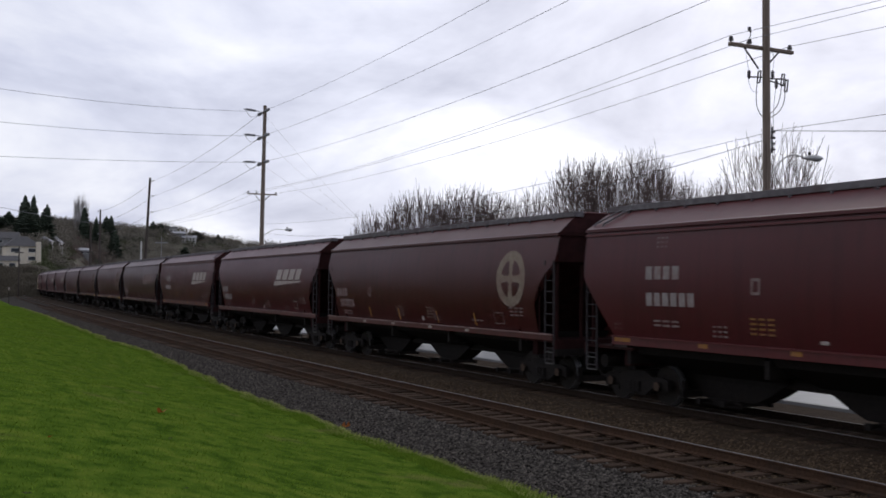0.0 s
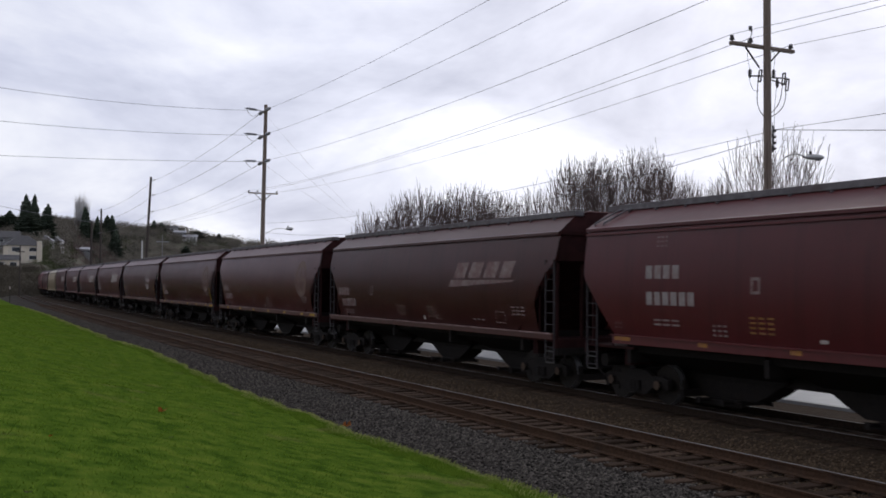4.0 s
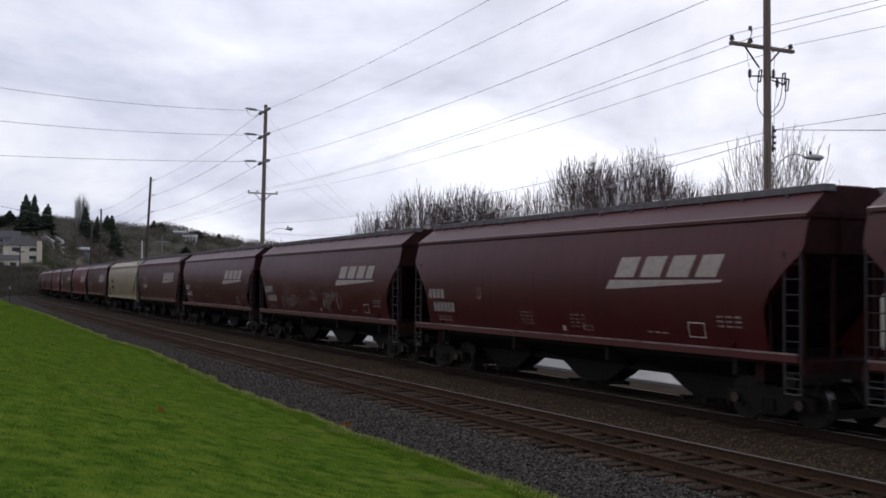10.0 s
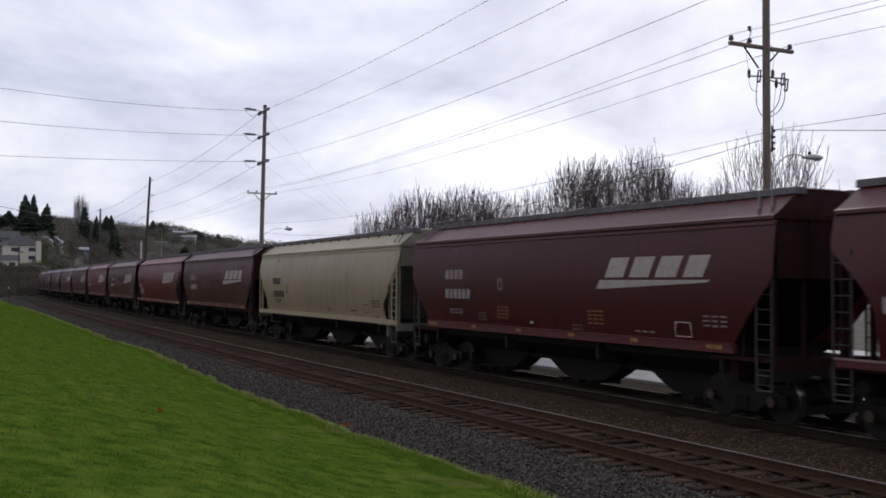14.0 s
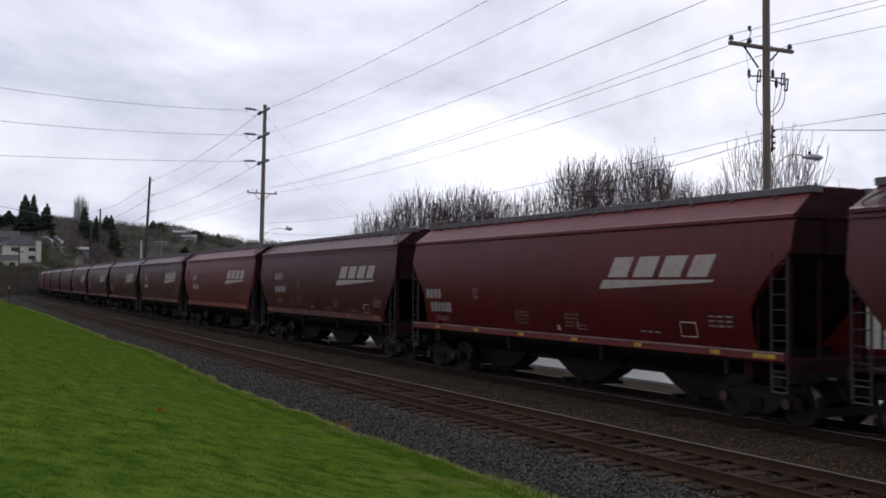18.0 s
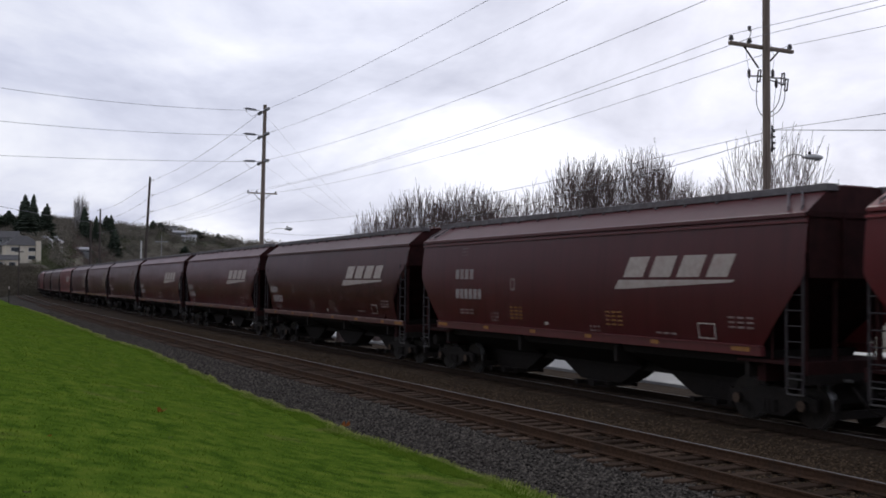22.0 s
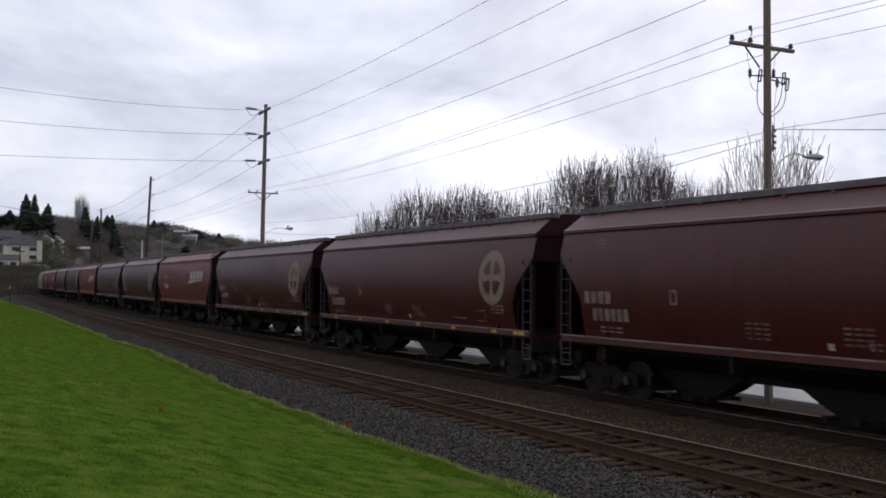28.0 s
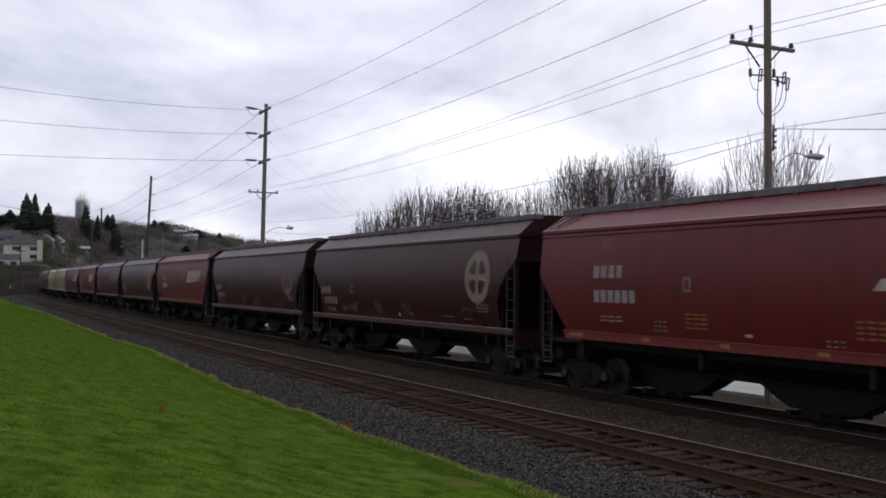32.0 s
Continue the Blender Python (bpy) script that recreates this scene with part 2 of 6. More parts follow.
blade_mat = surface("grass_blades", [(0.36, (0.112, 0.190, 0.0195)), (0.64, (0.170, 0.250, 0.030))], 2.6, rough=0.8, vary=0.07, island=True, space="World", spec=0.0,
                    dirt=(0.30, 0.26, 0.10), dirt_scale=0.6, dirt_low=0.60, dirt_high=0.82)
earth_mat = surface("earth", [(0.3, (0.05, 0.045, 0.03)), (0.7, (0.10, 0.09, 0.06))], 0.3, rough=1.0, space="World", dirt=(0.045, 0.065, 0.022), dirt_scale=0.02)
concrete_mat = surface("damp_concrete", [(0.3, (0.125, 0.125, 0.123)), (0.7, (0.185, 0.185, 0.18))], 0.8, rough=0.48, space="World", dirt=(0.095, 0.093, 0.09), dirt_scale=0.4, spec=0.28)
pole_wood = surface("pole_wood", [(0.3, (0.135, 0.104, 0.082)), (0.7, (0.245, 0.195, 0.158))], 5, stretch=(4, 4, 0.25), rough=0.9, bump=0.4, bump_scale=20)
pole_dark = surface("pole_wood_dark", [(0.3, (0.045, 0.036, 0.032)), (0.7, (0.085, 0.068, 0.058))], 5, stretch=(4, 4, 0.25), rough=0.9)
pole_iron = surface("pole_hardware", [(0.3, (0.035, 0.032, 0.034)), (0.7, (0.075, 0.068, 0.07))], 9, rough=0.6)
porcelain = surface("insulator", [(0.3, (0.17, 0.17, 0.18)), (0.7, (0.27, 0.27, 0.28))], 9, rough=0.35)
wire_mat = surface("wire", [(0.3, (0.17, 0.17, 0.18)), (0.7, (0.24, 0.24, 0.25))], 5, rough=0.6)
wire_dark = surface("lead_wire", [(0.3, (0.06, 0.06, 0.065)), (0.7, (0.11, 0.11, 0.115))], 5, rough=0.6)
galvanised = surface("galvanised", [(0.3, (0.35, 0.35, 0.34)), (0.7, (0.48, 0.48, 0.46))], 9, rough=0.5, metal=0.4)
bark_mat = surface("bark", [(0.3, (0.082, 0.060, 0.054)), (0.7, (0.145, 0.110, 0.100))], 6, rough=0.95, space="World")
hill_mat = surface("hill_brush", [(0.3, (0.060, 0.054, 0.038)), (0.5, (0.090, 0.080, 0.058)), (0.75, (0.120, 0.106, 0.078))], 0.08, detail=9, rough=1.0, space="World",
                   dirt=(0.035, 0.045, 0.018), dirt_scale=0.012)
fir_mat = surface("fir_needles", [(0.3, (0.028, 0.040, 0.027)), (0.7, (0.056, 0.074, 0.047))], 0.8, rough=1.0, space="World")
brush_mat = surface("bare_brush", [(0.3, (0.115, 0.102, 0.081)), (0.7, (0.205, 0.182, 0.145))], 0.15, rough=1.0, space="World", vary=0.15, island=True)
low_brush = surface("low_brush", [(0.3, (0.056, 0.048, 0.034)), (0.7, (0.105, 0.090, 0.064))], 0.15, rough=1.0, space="World", vary=0.15, island=True)
brush_green = surface("evergreen_brush", [(0.3, (0.040, 0.052, 0.022)), (0.7, (0.085, 0.098, 0.042))], 0.2, rough=1.0, space="World", vary=0.15, island=True)
russet_brush = surface("russet_brush", [(0.3, (0.095, 0.066, 0.056)), (0.7, (0.16, 0.112, 0.095))], 0.2, rough=1.0, space="World", vary=0.15, island=True)
dry_grass = surface("dry_grass", [(0.3, (0.20, 0.24, 0.055)), (0.7, (0.35, 0.36, 0.12))], 1.5, rough=0.9, space="World", vary=0.3, island=True, spec=0.0)

# ---- helpers for meshes ----


def mesh_of(name, verts, faces, mat=None, smooth=False):
    me = bpy.data.meshes.new(name)
    me.from_pydata([tuple(v) for v in verts], [], [tuple(f) for f in faces])
    if mat:
        me.materials.append(mat)
    if smooth:
        me.polygons.foreach_set("use_smooth", [True] * len(me.polygons))
    me.update()
    return me


def box_bm(bm, x0, x1, y0, y1, z0, z1, bevel=0.0):
    m = Matrix.Translation(((x0 + x1) / 2, (y0 + y1) / 2, (z0 + z1) / 2)) @ Matrix.Diagonal((x1 - x0, y1 - y0, z1 - z0, 1))
    vs = bmesh.ops.create_cube(bm, size=1.0, matrix=m)["verts"]
    if bevel:
        es = list({e for v in vs for e in v.link_edges})
        bmesh.ops.bevel(bm, geom=es, offset=bevel, segments=1, affect="EDGES")


def tube_bm(bm, a, b, r0, r1=None, n=8, caps=True):
    a, b = Vector(a), Vector(b)
    r1 = r0 if r1 is None else r1
    q = (b - a).to_track_quat("Z", "Y").to_matrix().to_4x4()
    bmesh.ops.create_cone(bm, cap_ends=caps, segments=n, radius1=r0, radius2=r1, depth=(b - a).length, matrix=Matrix.Translation((a + b) / 2) @ q)


def path_tube(bm, pts, r, n=6):
    for p, q in zip(pts[:-1], pts[1:]):
        tube_bm(bm, p, q, r, n=n)


def finish(bm, name, mat=None, smooth=False):
    me = bpy.data.meshes.new(name)
    bm.to_mesh(me)
    bm.free()
    if mat:
        me.materials.append(mat)
    if smooth:
        me.polygons.foreach_set("use_smooth", [True] * len(me.polygons))
    return me


def part(name, data, material, parent, label="", at=None):
    """One mesh object under a thing or a part; data is a bmesh or a mesh that alike parts share."""
    me = finish(data, name) if isinstance(data, bmesh.types.BMesh) else data
    if not me.materials:
        me.materials.append(material)
    ob = new(name, me)
    if material and me.materials[0] != material:
        ob.material_slots[0].link = "OBJECT"
        ob.material_slots[0].material = material
    ob.parent = parent
    if at is not None:
        ob.matrix_basis = at if isinstance(at, Matrix) else Matrix.Translation(at)
    if label:
        ob["label"] = label
    return ob


SHARED = {}


def shared(key, maker):
    if key not in SHARED:
        bm = bmesh.new()
        maker(bm)
        SHARED[key] = finish(bm, key)
    return SHARED[key]


def two_tone(key, maker, main, second):
    """A shared mesh whose marked faces take a second material."""
    me = shared(key, maker)
    if not me.materials:
        me.materials.append(main)
        me.materials.append(second)
    return me


# ---- the line: train track, a gentle curve that tightens far off; s runs the way the train goes ----
BEND_AT = [-900, -430, -370, -340, -270, -220, -170, -120, -80, -40, 0, 40]
BEND = [3.0, 4.5, 3.0, 1.612, 1.44, 1.019, 0.18, 0.138, 0.166, 0.405, 0.33, 0.475]
TRAIN_Y, NEAR_OFF = 16.434, -4.935
GRID = np.arange(-900, 520.1, 1.0)


def lay_line():
    k = np.interp(GRID, BEND_AT, BEND) * 1e-3
    i0 = 900
    ph = np.concatenate([[0], np.cumsum((k[1:] + k[:-1]) / 2)])
    ph -= ph[i0]
    c, s = np.cos(ph), np.sin(ph)
    x = np.concatenate([[0], np.cumsum((c[1:] + c[:-1]) / 2)])
    y = np.concatenate([[0], np.cumsum((s[1:] + s[:-1]) / 2)])
    return x - x[i0], y - y[i0] + TRAIN_Y, ph


LX, LY, LPH = lay_line()


def line(s, side=0.0):
    """Place on the line at s, moved sideways (+ is away from the camera), and its heading."""
    ph = np.interp(s, GRID, LPH)
    return np.interp(s, GRID, LX) - side * np.sin(ph), np.interp(s, GRID, LY) + side * np.cos(ph), ph


def near_y(x):
    """y of the near track's centre at x."""
    return np.interp(x, LX - NEAR_OFF * np.sin(LPH), LY + NEAR_OFF * np.cos(LPH))


# ---- ground ----


def smooth(a, b, v):
    t = np.clip((v - a) / (b - a), 0, 1)
    return t * t * (3 - 2 * t)


EDGE_X = [-220, -134.9, -86.25, -61.57, -50.74, -46.41, -41.6, -36.22, -30.7, -27.06, -24.59, -23.2, -20.93, -18.89, -17.4, -15.92, -14.49, -13.76, -12.38, 20]
EDGE_OFF = [4.7, 4.2, 3.6, 3.77, 3.73, 3.21, 3.16, 3.28, 3.46, 3.6, 3.43, 3.4, 3.64, 3.5, 3.37, 3.49, 3.4, 3.34, 3.29, 3.35]


def lawn_edge(x):
    """y of the wavy edge where the grass ends at the ballast."""
    return near_y(x) - np.interp(x, EDGE_X, EDGE_OFF) + 0.06 * np.sin(x * 1.13 + 1.0) + 0.05 * np.sin(x * 2.63)


def bank(x, y):
    """Height of the grass bank, a little higher far off."""
    d = lawn_edge(x) - y
    low = -0.35 + 0.35 * smooth(-28, -60, x)
    return low + (1.15 - low) * smooth(-0.8, 9.0, d) + 0.04 * np.sin(x * 0.31 + y * 0.4) * smooth(0, 2, d) + 0.02 * np.sin(x * 0.9 - y * 0.7)


def hill(x, y):
    """Height of the far hillside."""
    r = np.hypot(x, y)
    a = np.degrees(np.arctan2(y, -x))          # 0 along -x, 90 along +y
    ridge = np.interp(a, [-60, -25, 0, 3.6, 6.3, 9, 10.3, 12, 13.3, 15, 18, 22, 26, 40, 60], [20, 30, 31, 31, 32.5, 32.5, 33, 35, 32, 29, 26, 26, 22, 12, 6])
    start = np.interp(a, [-60, 0, 5.6, 7.5, 10, 14, 20, 30, 60], [210, 225, 232, 400, 450, 500, 560, 650, 700])
    end = np.interp(a, [-60, 0, 5.6, 7.5, 10, 30, 60], [540, 540, 540, 560, 600, 800, 900])
    return ridge * smooth(start, end, r)


def ground_z(x, y):
    inside = smooth(-0.3, 1.2, lawn_edge(x) - y) * smooth(-190, -120, x) * smooth(60, 30, x)
    return -0.78 * (1 - inside) + (bank(x, y) - 0.10) * inside + hill(x, y)


def build_ground():
    rad = np.concatenate([[0.0], np.geomspace(0.8, 4500, 110)])
    ang = np.radians(np.concatenate([np.arange(-40, 100, 0.8), np.arange(100, 320, 5.0)]))
    R, A = np.meshgrid(rad, ang, indexing="ij")
    X, Y = -R * np.cos(A), R * np.sin(A)
    Z = ground_z(X, Y)
    n = len(ang)
    verts = np.stack([X, Y, Z], -1).reshape(-1, 3)
    faces = [(i * n + j, i * n + (j + 1) % n, (i + 1) * n + (j + 1) % n, (i + 1) * n + j) for i in range(1, len(rad) - 1) for j in range(n)]
    faces += [(0, n + (j + 1) % n, n + j) for j in range(n)]
    me = mesh_of("ground", verts, faces, earth_mat, True)
    me.materials.append(hill_mat)
    far = np.hypot(X, Y).reshape(-1) > 190
    for p in me.polygons:
        p.material_index = 1 if far[p.vertices[0]] else 0
    tagged(new("ground", me), "dull brown earth rising into a brushy hillside", "ground", kind="structure")


def build_lawn():
    us = np.concatenate([np.arange(-165, -45, 1.5), np.arange(-45, 14, 0.4)])
    vs = np.concatenate([[0.0, 0.08, 0.2], np.linspace(0.5, 10, 26), np.linspace(11, 40, 16)])
    U, V = np.meshgrid(us, vs, indexing="ij")
    Y = lawn_edge(U) - V + 0.10 * np.sin(U * 3.7) * np.exp(-V * 2)
    Z = bank(U, Y) - 0.12 * np.exp(-V * 14)
    n = len(vs)
    faces = [(i * n + j, i * n + j + 1, (i + 1) * n + j + 1, (i + 1) * n + j) for i in range(len(us) - 1) for j in range(n - 1)]
    me = mesh_of("lawn", np.stack([U, Y, Z], -1).reshape(-1, 3), faces, lawn_mat, True)
    tagged(new("lawn", me), "mown green lawn sloping down to the ballast", "lawn", kind="structure")


def build_blades(count=330000):
    """Short blades where the bank lies near, thicker along its ragged edge."""
    rng = np.random.default_rng(5)
    x = -3 - 120 * rng.random(count) ** 2.5
    d = np.where(rng.random(count) < 0.35, rng.random(count) * 0.5 - 0.05, rng.random(count) * 10.0)
    y = lawn_edge(x) - d
    z = bank(x, y)
    hgt = (0.011 + 0.017 * rng.random(count)) * np.where(d < 0.45, 1.7, 1.0)
    a = rng.random(count) * 2 * np.pi
    w = 0.0025 + 0.002 * rng.random(count) + 0.00042 * np.abs(x)
    lean = (rng.random((count, 2)) - 0.5) * 0.06
    p = np.empty((count, 3, 3))
    p[:, 0] = np.stack([x - w * np.cos(a), y - w * np.sin(a), z - 0.01], -1)
    p[:, 1] = np.stack([x + w * np.cos(a), y + w * np.sin(a), z - 0.01], -1)
    p[:, 2] = np.stack([x + lean[:, 0], y + lean[:, 1], z + hgt], -1)
    me = mesh_of("grass", p.reshape(-1, 3).tolist(), np.arange(count * 3).reshape(-1, 3).tolist(), blade_mat)
    tagged(new("grass", me), "short green grass blades on the bank", "grass", kind="stuff")
    count = 13000
    x = -6 - 110 * rng.random(count) ** 1.6
    y = lawn_edge(x) + 0.10 - 0.28 * rng.random(count) ** 1.5 * (1 + np.sin(x * 0.9) * 0.7)
    z = np.maximum(bank(x, y), -0.5)
    a, w = rng.random(count) * 6.283, 0.006 + 0.00045 * np.abs(x)
    p = np.empty((count, 3, 3))
    p[:, 0] = np.stack([x - w * np.cos(a), y - w * np.sin(a), z - 0.02], -1)
    p[:, 1] = np.stack([x + w * np.cos(a), y + w * np.sin(a), z - 0.02], -1)
    p[:, 2] = np.stack([x + (rng.random(count) - 0.5) * 0.12, y + rng.random(count) * 0.10, z + 0.03 + 0.06 * rng.random(count)], -1)
    me = mesh_of("dry_grass", p.reshape(-1, 3).tolist(), np.arange(count * 3).reshape(-1, 3).tolist(), dry_grass)
    tagged(new("dry_grass", me), "pale dry grass fringe where the lawn meets ballast", "grass", kind="stuff")


def sweep(name, s_vals, section, mat, closed=False):
    """A cross-section (side, height) swept along the line."""
    x, y, ph = line(np.asarray(s_vals, float))
    n = len(section)
    verts = []
    for i in range(len(s_vals)):
        sn, cs = math.sin(ph[i]), math.cos(ph[i])
        verts += [(x[i] - o * sn, y[i] + o * cs, z) for o, z in section]
    faces = []
    m = n if closed else n - 1
    for i in range(len(s_vals) - 1):
        faces += [(i * n + j, (i + 1) * n + j, (i + 1) * n + (j + 1) % n, i * n + (j + 1) % n) for j in range(m)]
    return mesh_of(name, verts, faces, mat)


RAIL = [(-0.07, -0.17), (-0.07, -0.155), (-0.012, -0.135), (-0.012, -0.04), (-0.036, -0.03), (-0.036, -0.002),
        (0.036, -0.002), (0.036, -0.03), (0.012, -0.04), (0.012, -0.135), (0.07, -0.155), (0.07, -0.17)]


def build_track(name, off, label, ties_from, ties_to):
    track = tagged(new(name), label, "railway track", kind="structure")
    s_vals = np.concatenate([np.arange(-620, -160, 5.0), np.arange(-160, 30, 2.5), np.arange(30, 300, 8.0)])
    for side in (-0.7535, 0.7535):
        # darker copy under the train, its shadow painted in with the grime
        steel = rail_steel if off < -1 else grimy_shaded_rail
        rail = part("rail", sweep("rail", s_vals, [(off + side + o, z) for o, z in RAIL], steel, True), steel, track)
        # gleam painted on every rail but the nearest, which stays brown
        painted_gleam = off > -1 or side > 0
        part("railhead", sweep("railhead", s_vals, [(off + side - 0.024, -0.0005), (off + side + 0.024, -0.0005)], gleam_steel if painted_gleam else dull_steel),
             gleam_steel if painted_gleam else dull_steel, rail, "worn rail top, its gleam painted pale" if painted_gleam else "brown rail top")
    bm = bmesh.new()
    box_bm(bm, -0.115, 0.115, -1.30, 1.30, -0.36, -0.178, 0.012)
    tie_mesh = finish(bm, "tie", tie_wood)
    bm = bmesh.new()
    box_bm(bm, -0.09, 0.09, -0.15, 0.15, -0.178, -0.155)
    plate_mesh = finish(bm, "tie_plate", rail_steel)
    rng = random.Random(3)
    s = ties_to
    while s > ties_from:
        x, y, ph = line(s, off)
        at = pose(float(x), float(y), -0.025 * rng.random(), 0, 0, math.degrees(ph) + rng.uniform(-2.0, 2.0))
        tie = part("tie", tie_mesh, tie_wood, track, at=at)
        if s > -45 and off < -1:
            for side in (-0.7535, 0.7535):
                part("tie_plate", plate_mesh, rail_steel, tie, at=(0, side, 0))
        s -= 0.52 + rng.uniform(-0.05, 0.05)
    return track


def build_beds():
    s_vals = np.concatenate([np.arange(-620, -160, 5.0), np.arange(-160, 30, 1.0), np.arange(30, 300, 8.0)])
    g = NEAR_OFF
    near = [(g - 3.9, -0.80), (g - 3.2, -0.52), (g - 2.3, -0.36), (g - 1.42, -0.24), (g + 1.30, -0.24), (g + 1.6, -0.25), (g + 2.1, -0.30)]
    far = [(g + 2.1, -0.30), (g + 2.6, -0.33), (-1.9, -0.28), (-1.4, -0.20), (1.3, -0.20)]
    beyond = [(1.3, -0.20), (2.3, -0.42), (3.4, -0.54), (5.76, -0.56)]
    tagged(new("ballast_bed", sweep("ballast_bed", s_vals, near, ballast_mat)), "grey crushed-stone ballast under the empty track", "ballast", kind="structure")
    tagged(new("ballast_bed", sweep("ballast_bed", s_vals, far, ballast_brown)), "brownish dirty ballast under the train", "ballast", kind="structure")
    tagged(new("ballast_bed", sweep("ballast_bed", s_vals, beyond, ballast_brown)), "dark grey ballast beyond the train", "ballast", kind="structure")


def stones(name, mat, label, count, s_range, sides, heights, size, seed):
    """Loose stones strewn on a bed: one joined mesh of small angular lumps."""
    rng = np.random.default_rng(seed)
    s = s_range[1] - (s_range[1] - s_range[0]) * rng.random(count) ** 1.6
    o = sides[0] + (sides[-1] - sides[0]) * rng.random(count)
    x, y, _ = line(s, o)
    z = np.interp(o, sides, heights)
    base = np.array([(1, 0, -0.3), (-0.5, 0.87, -0.3), (-0.5, -0.87, -0.3), (0.45, 0.5, 0.5), (-0.6, 0.1, 0.55), (0.3, -0.6, 0.45)])
    tri = np.array([(0, 1, 3), (1, 4, 3), (1, 2, 4), (2, 5, 4), (2, 0, 5), (0, 3, 5), (3, 4, 5)])
    r = size * (0.6 + 0.8 * rng.random(count))
    a = rng.random(count) * 6.283
    v = base[None] * (1 + 0.5 * (rng.random((count, 6, 3)) - 0.5)) * r[:, None, None]
    vx = v[..., 0] * np.cos(a)[:, None] - v[..., 1] * np.sin(a)[:, None]
    vy = v[..., 0] * np.sin(a)[:, None] + v[..., 1] * np.cos(a)[:, None]
    verts = np.stack([vx + x[:, None], vy + y[:, None], v[..., 2] + z[:, None] + r[:, None] * 0.15], -1).reshape(-1, 3)
    faces = (tri[None] + (np.arange(count) * 6)[:, None, None]).reshape(-1, 3)
    tagged(new(name, mesh_of(name, verts.tolist(), faces.tolist(), mat)), label, "gravel", kind="stuff")


def build_pavement():
    """Pale concrete yard and the street beyond the train."""
    s_vals = np.concatenate([np.arange(-300, -100, 5.0), np.arange(-100, 40, 4.0)])
    tagged(new("pavement", sweep("pavement", s_vals, [(5.72, -0.62), (5.78, -0.47), (5.9, -0.45), (26.0, -0.42), (26.0, -0.60)], concrete_mat)),
           "pale grey concrete yard beyond the tracks", "pavement", kind="structure")


build_ground()
build_lawn()
build_beds()
build_track("track_near", NEAR_OFF, "empty railway track with rusty rails and dark wooden ties", -135, 6)
build_blades()
stones("ballast_stones", stone_mat, "loose grey ballast stones beside the empty track", 80000, (-110, -4), [NEAR_OFF - 3.3, NEAR_OFF - 3.2, NEAR_OFF - 2.3, NEAR_OFF - 1.42, NEAR_OFF - 0.9], [-0.54, -0.52, -0.36, -0.24, -0.24], 0.027, 1)
stones("ballast_stones", stone_brown, "loose brownish stones between the ties and tracks", 60000, (-80, -4), [NEAR_OFF - 1.0, NEAR_OFF + 1.42, NEAR_OFF + 2.1, NEAR_OFF + 2.6, -1.9, -1.2], [-0.24, -0.24, -0.30, -0.33, -0.28, -0.2], 0.029, 2)
build_track("track_far", 0.0, "railway track carrying the grain train", -60, 6)
build_pavement()

# car ends: soot plus the shade between cars, both in the base colour
soot_shade = surface("sooty_shaded_paint", [(0.3, (0.020, 0.0075, 0.0072)), (0.7, (0.036, 0.0125, 0.0118))], 3.0, rough=0.85, dirt=(0.012, 0.007, 0.0065), dirt_scale=0.9, spec=0.08)
soot_shade_tan = surface("sooty_shaded_tan", [(0.3, (0.13, 0.115, 0.085)), (0.7, (0.20, 0.18, 0.135))], 3.0, rough=0.85, dirt=(0.05, 0.042, 0.034), dirt_scale=0.9)

# ---- the train: covered hopper cars; a car's own space has x forward and z from the rail top ----
TOP, CHORD, SILL, SILL_LOW = 4.75, 4.17, 1.49, 1.33
BULGE = {"old": 0.20, "new": 0.12}
SIDE_LOW = {"old": 1.49, "new": 1.595, "tan": 1.49}      # lower edge of the side sheet
SILL_DEEP = {"old": 0.16, "new": 0.20, "tan": 0.16}


def side_y(z, kind):
    """Half width of the car's side at height z."""
    return 1.60 - BULGE[kind] * ((z - 2.75) / 1.35) ** 2


def end_cut(z, kind, half):
    """How far along the side sheet reaches at height z."""
    if kind == "old":
        u = min(1.0, max(0.0, (3.47 - z) / 1.15))
        return half - 1.02 * (1 - (1 - u) ** 1.45)
    if kind == "tan":
        return half - 1.26 * min(1.0, max(0.0, (3.55 - z) / 1.5))
    return half - 0.85 * max(0.0, 2.98 - z)


def shape(kind):
    return "new" if kind == "new" else "old"


def side_sheet(bm, kind, half, sgn):
    low = SIDE_LOW[kind]
    zs = [low + (CHORD - low) * i / 18 for i in range(19)]
    grid = []
    for z in zs:
        e = end_cut(z, kind, half)
        row = []
        for u in (-1, -0.94, -0.6, -0.2, 0.2, 0.6, 0.94, 1):
            row.append(bm.verts.new((e * u, sgn * side_y(z, shape(kind)), z)))
        grid.append(row)
    fs = []
    for a, b in zip(grid[:-1], grid[1:]):
        for i in range(7):
            f = (a[i], a[i + 1], b[i + 1], b[i])
            fs.append(bm.faces.new(f if sgn < 0 else f[::-1]))
    bmesh.ops.solidify(bm, geom=fs, thickness=0.02)
    bm.normal_update()
    for f in bm.faces:
        f.smooth = abs(f.normal.y) > 0.6
    for e in bm.edges:
        if len(e.link_faces) == 2 and e.calc_face_angle() > 0.6:
            e.smooth = False


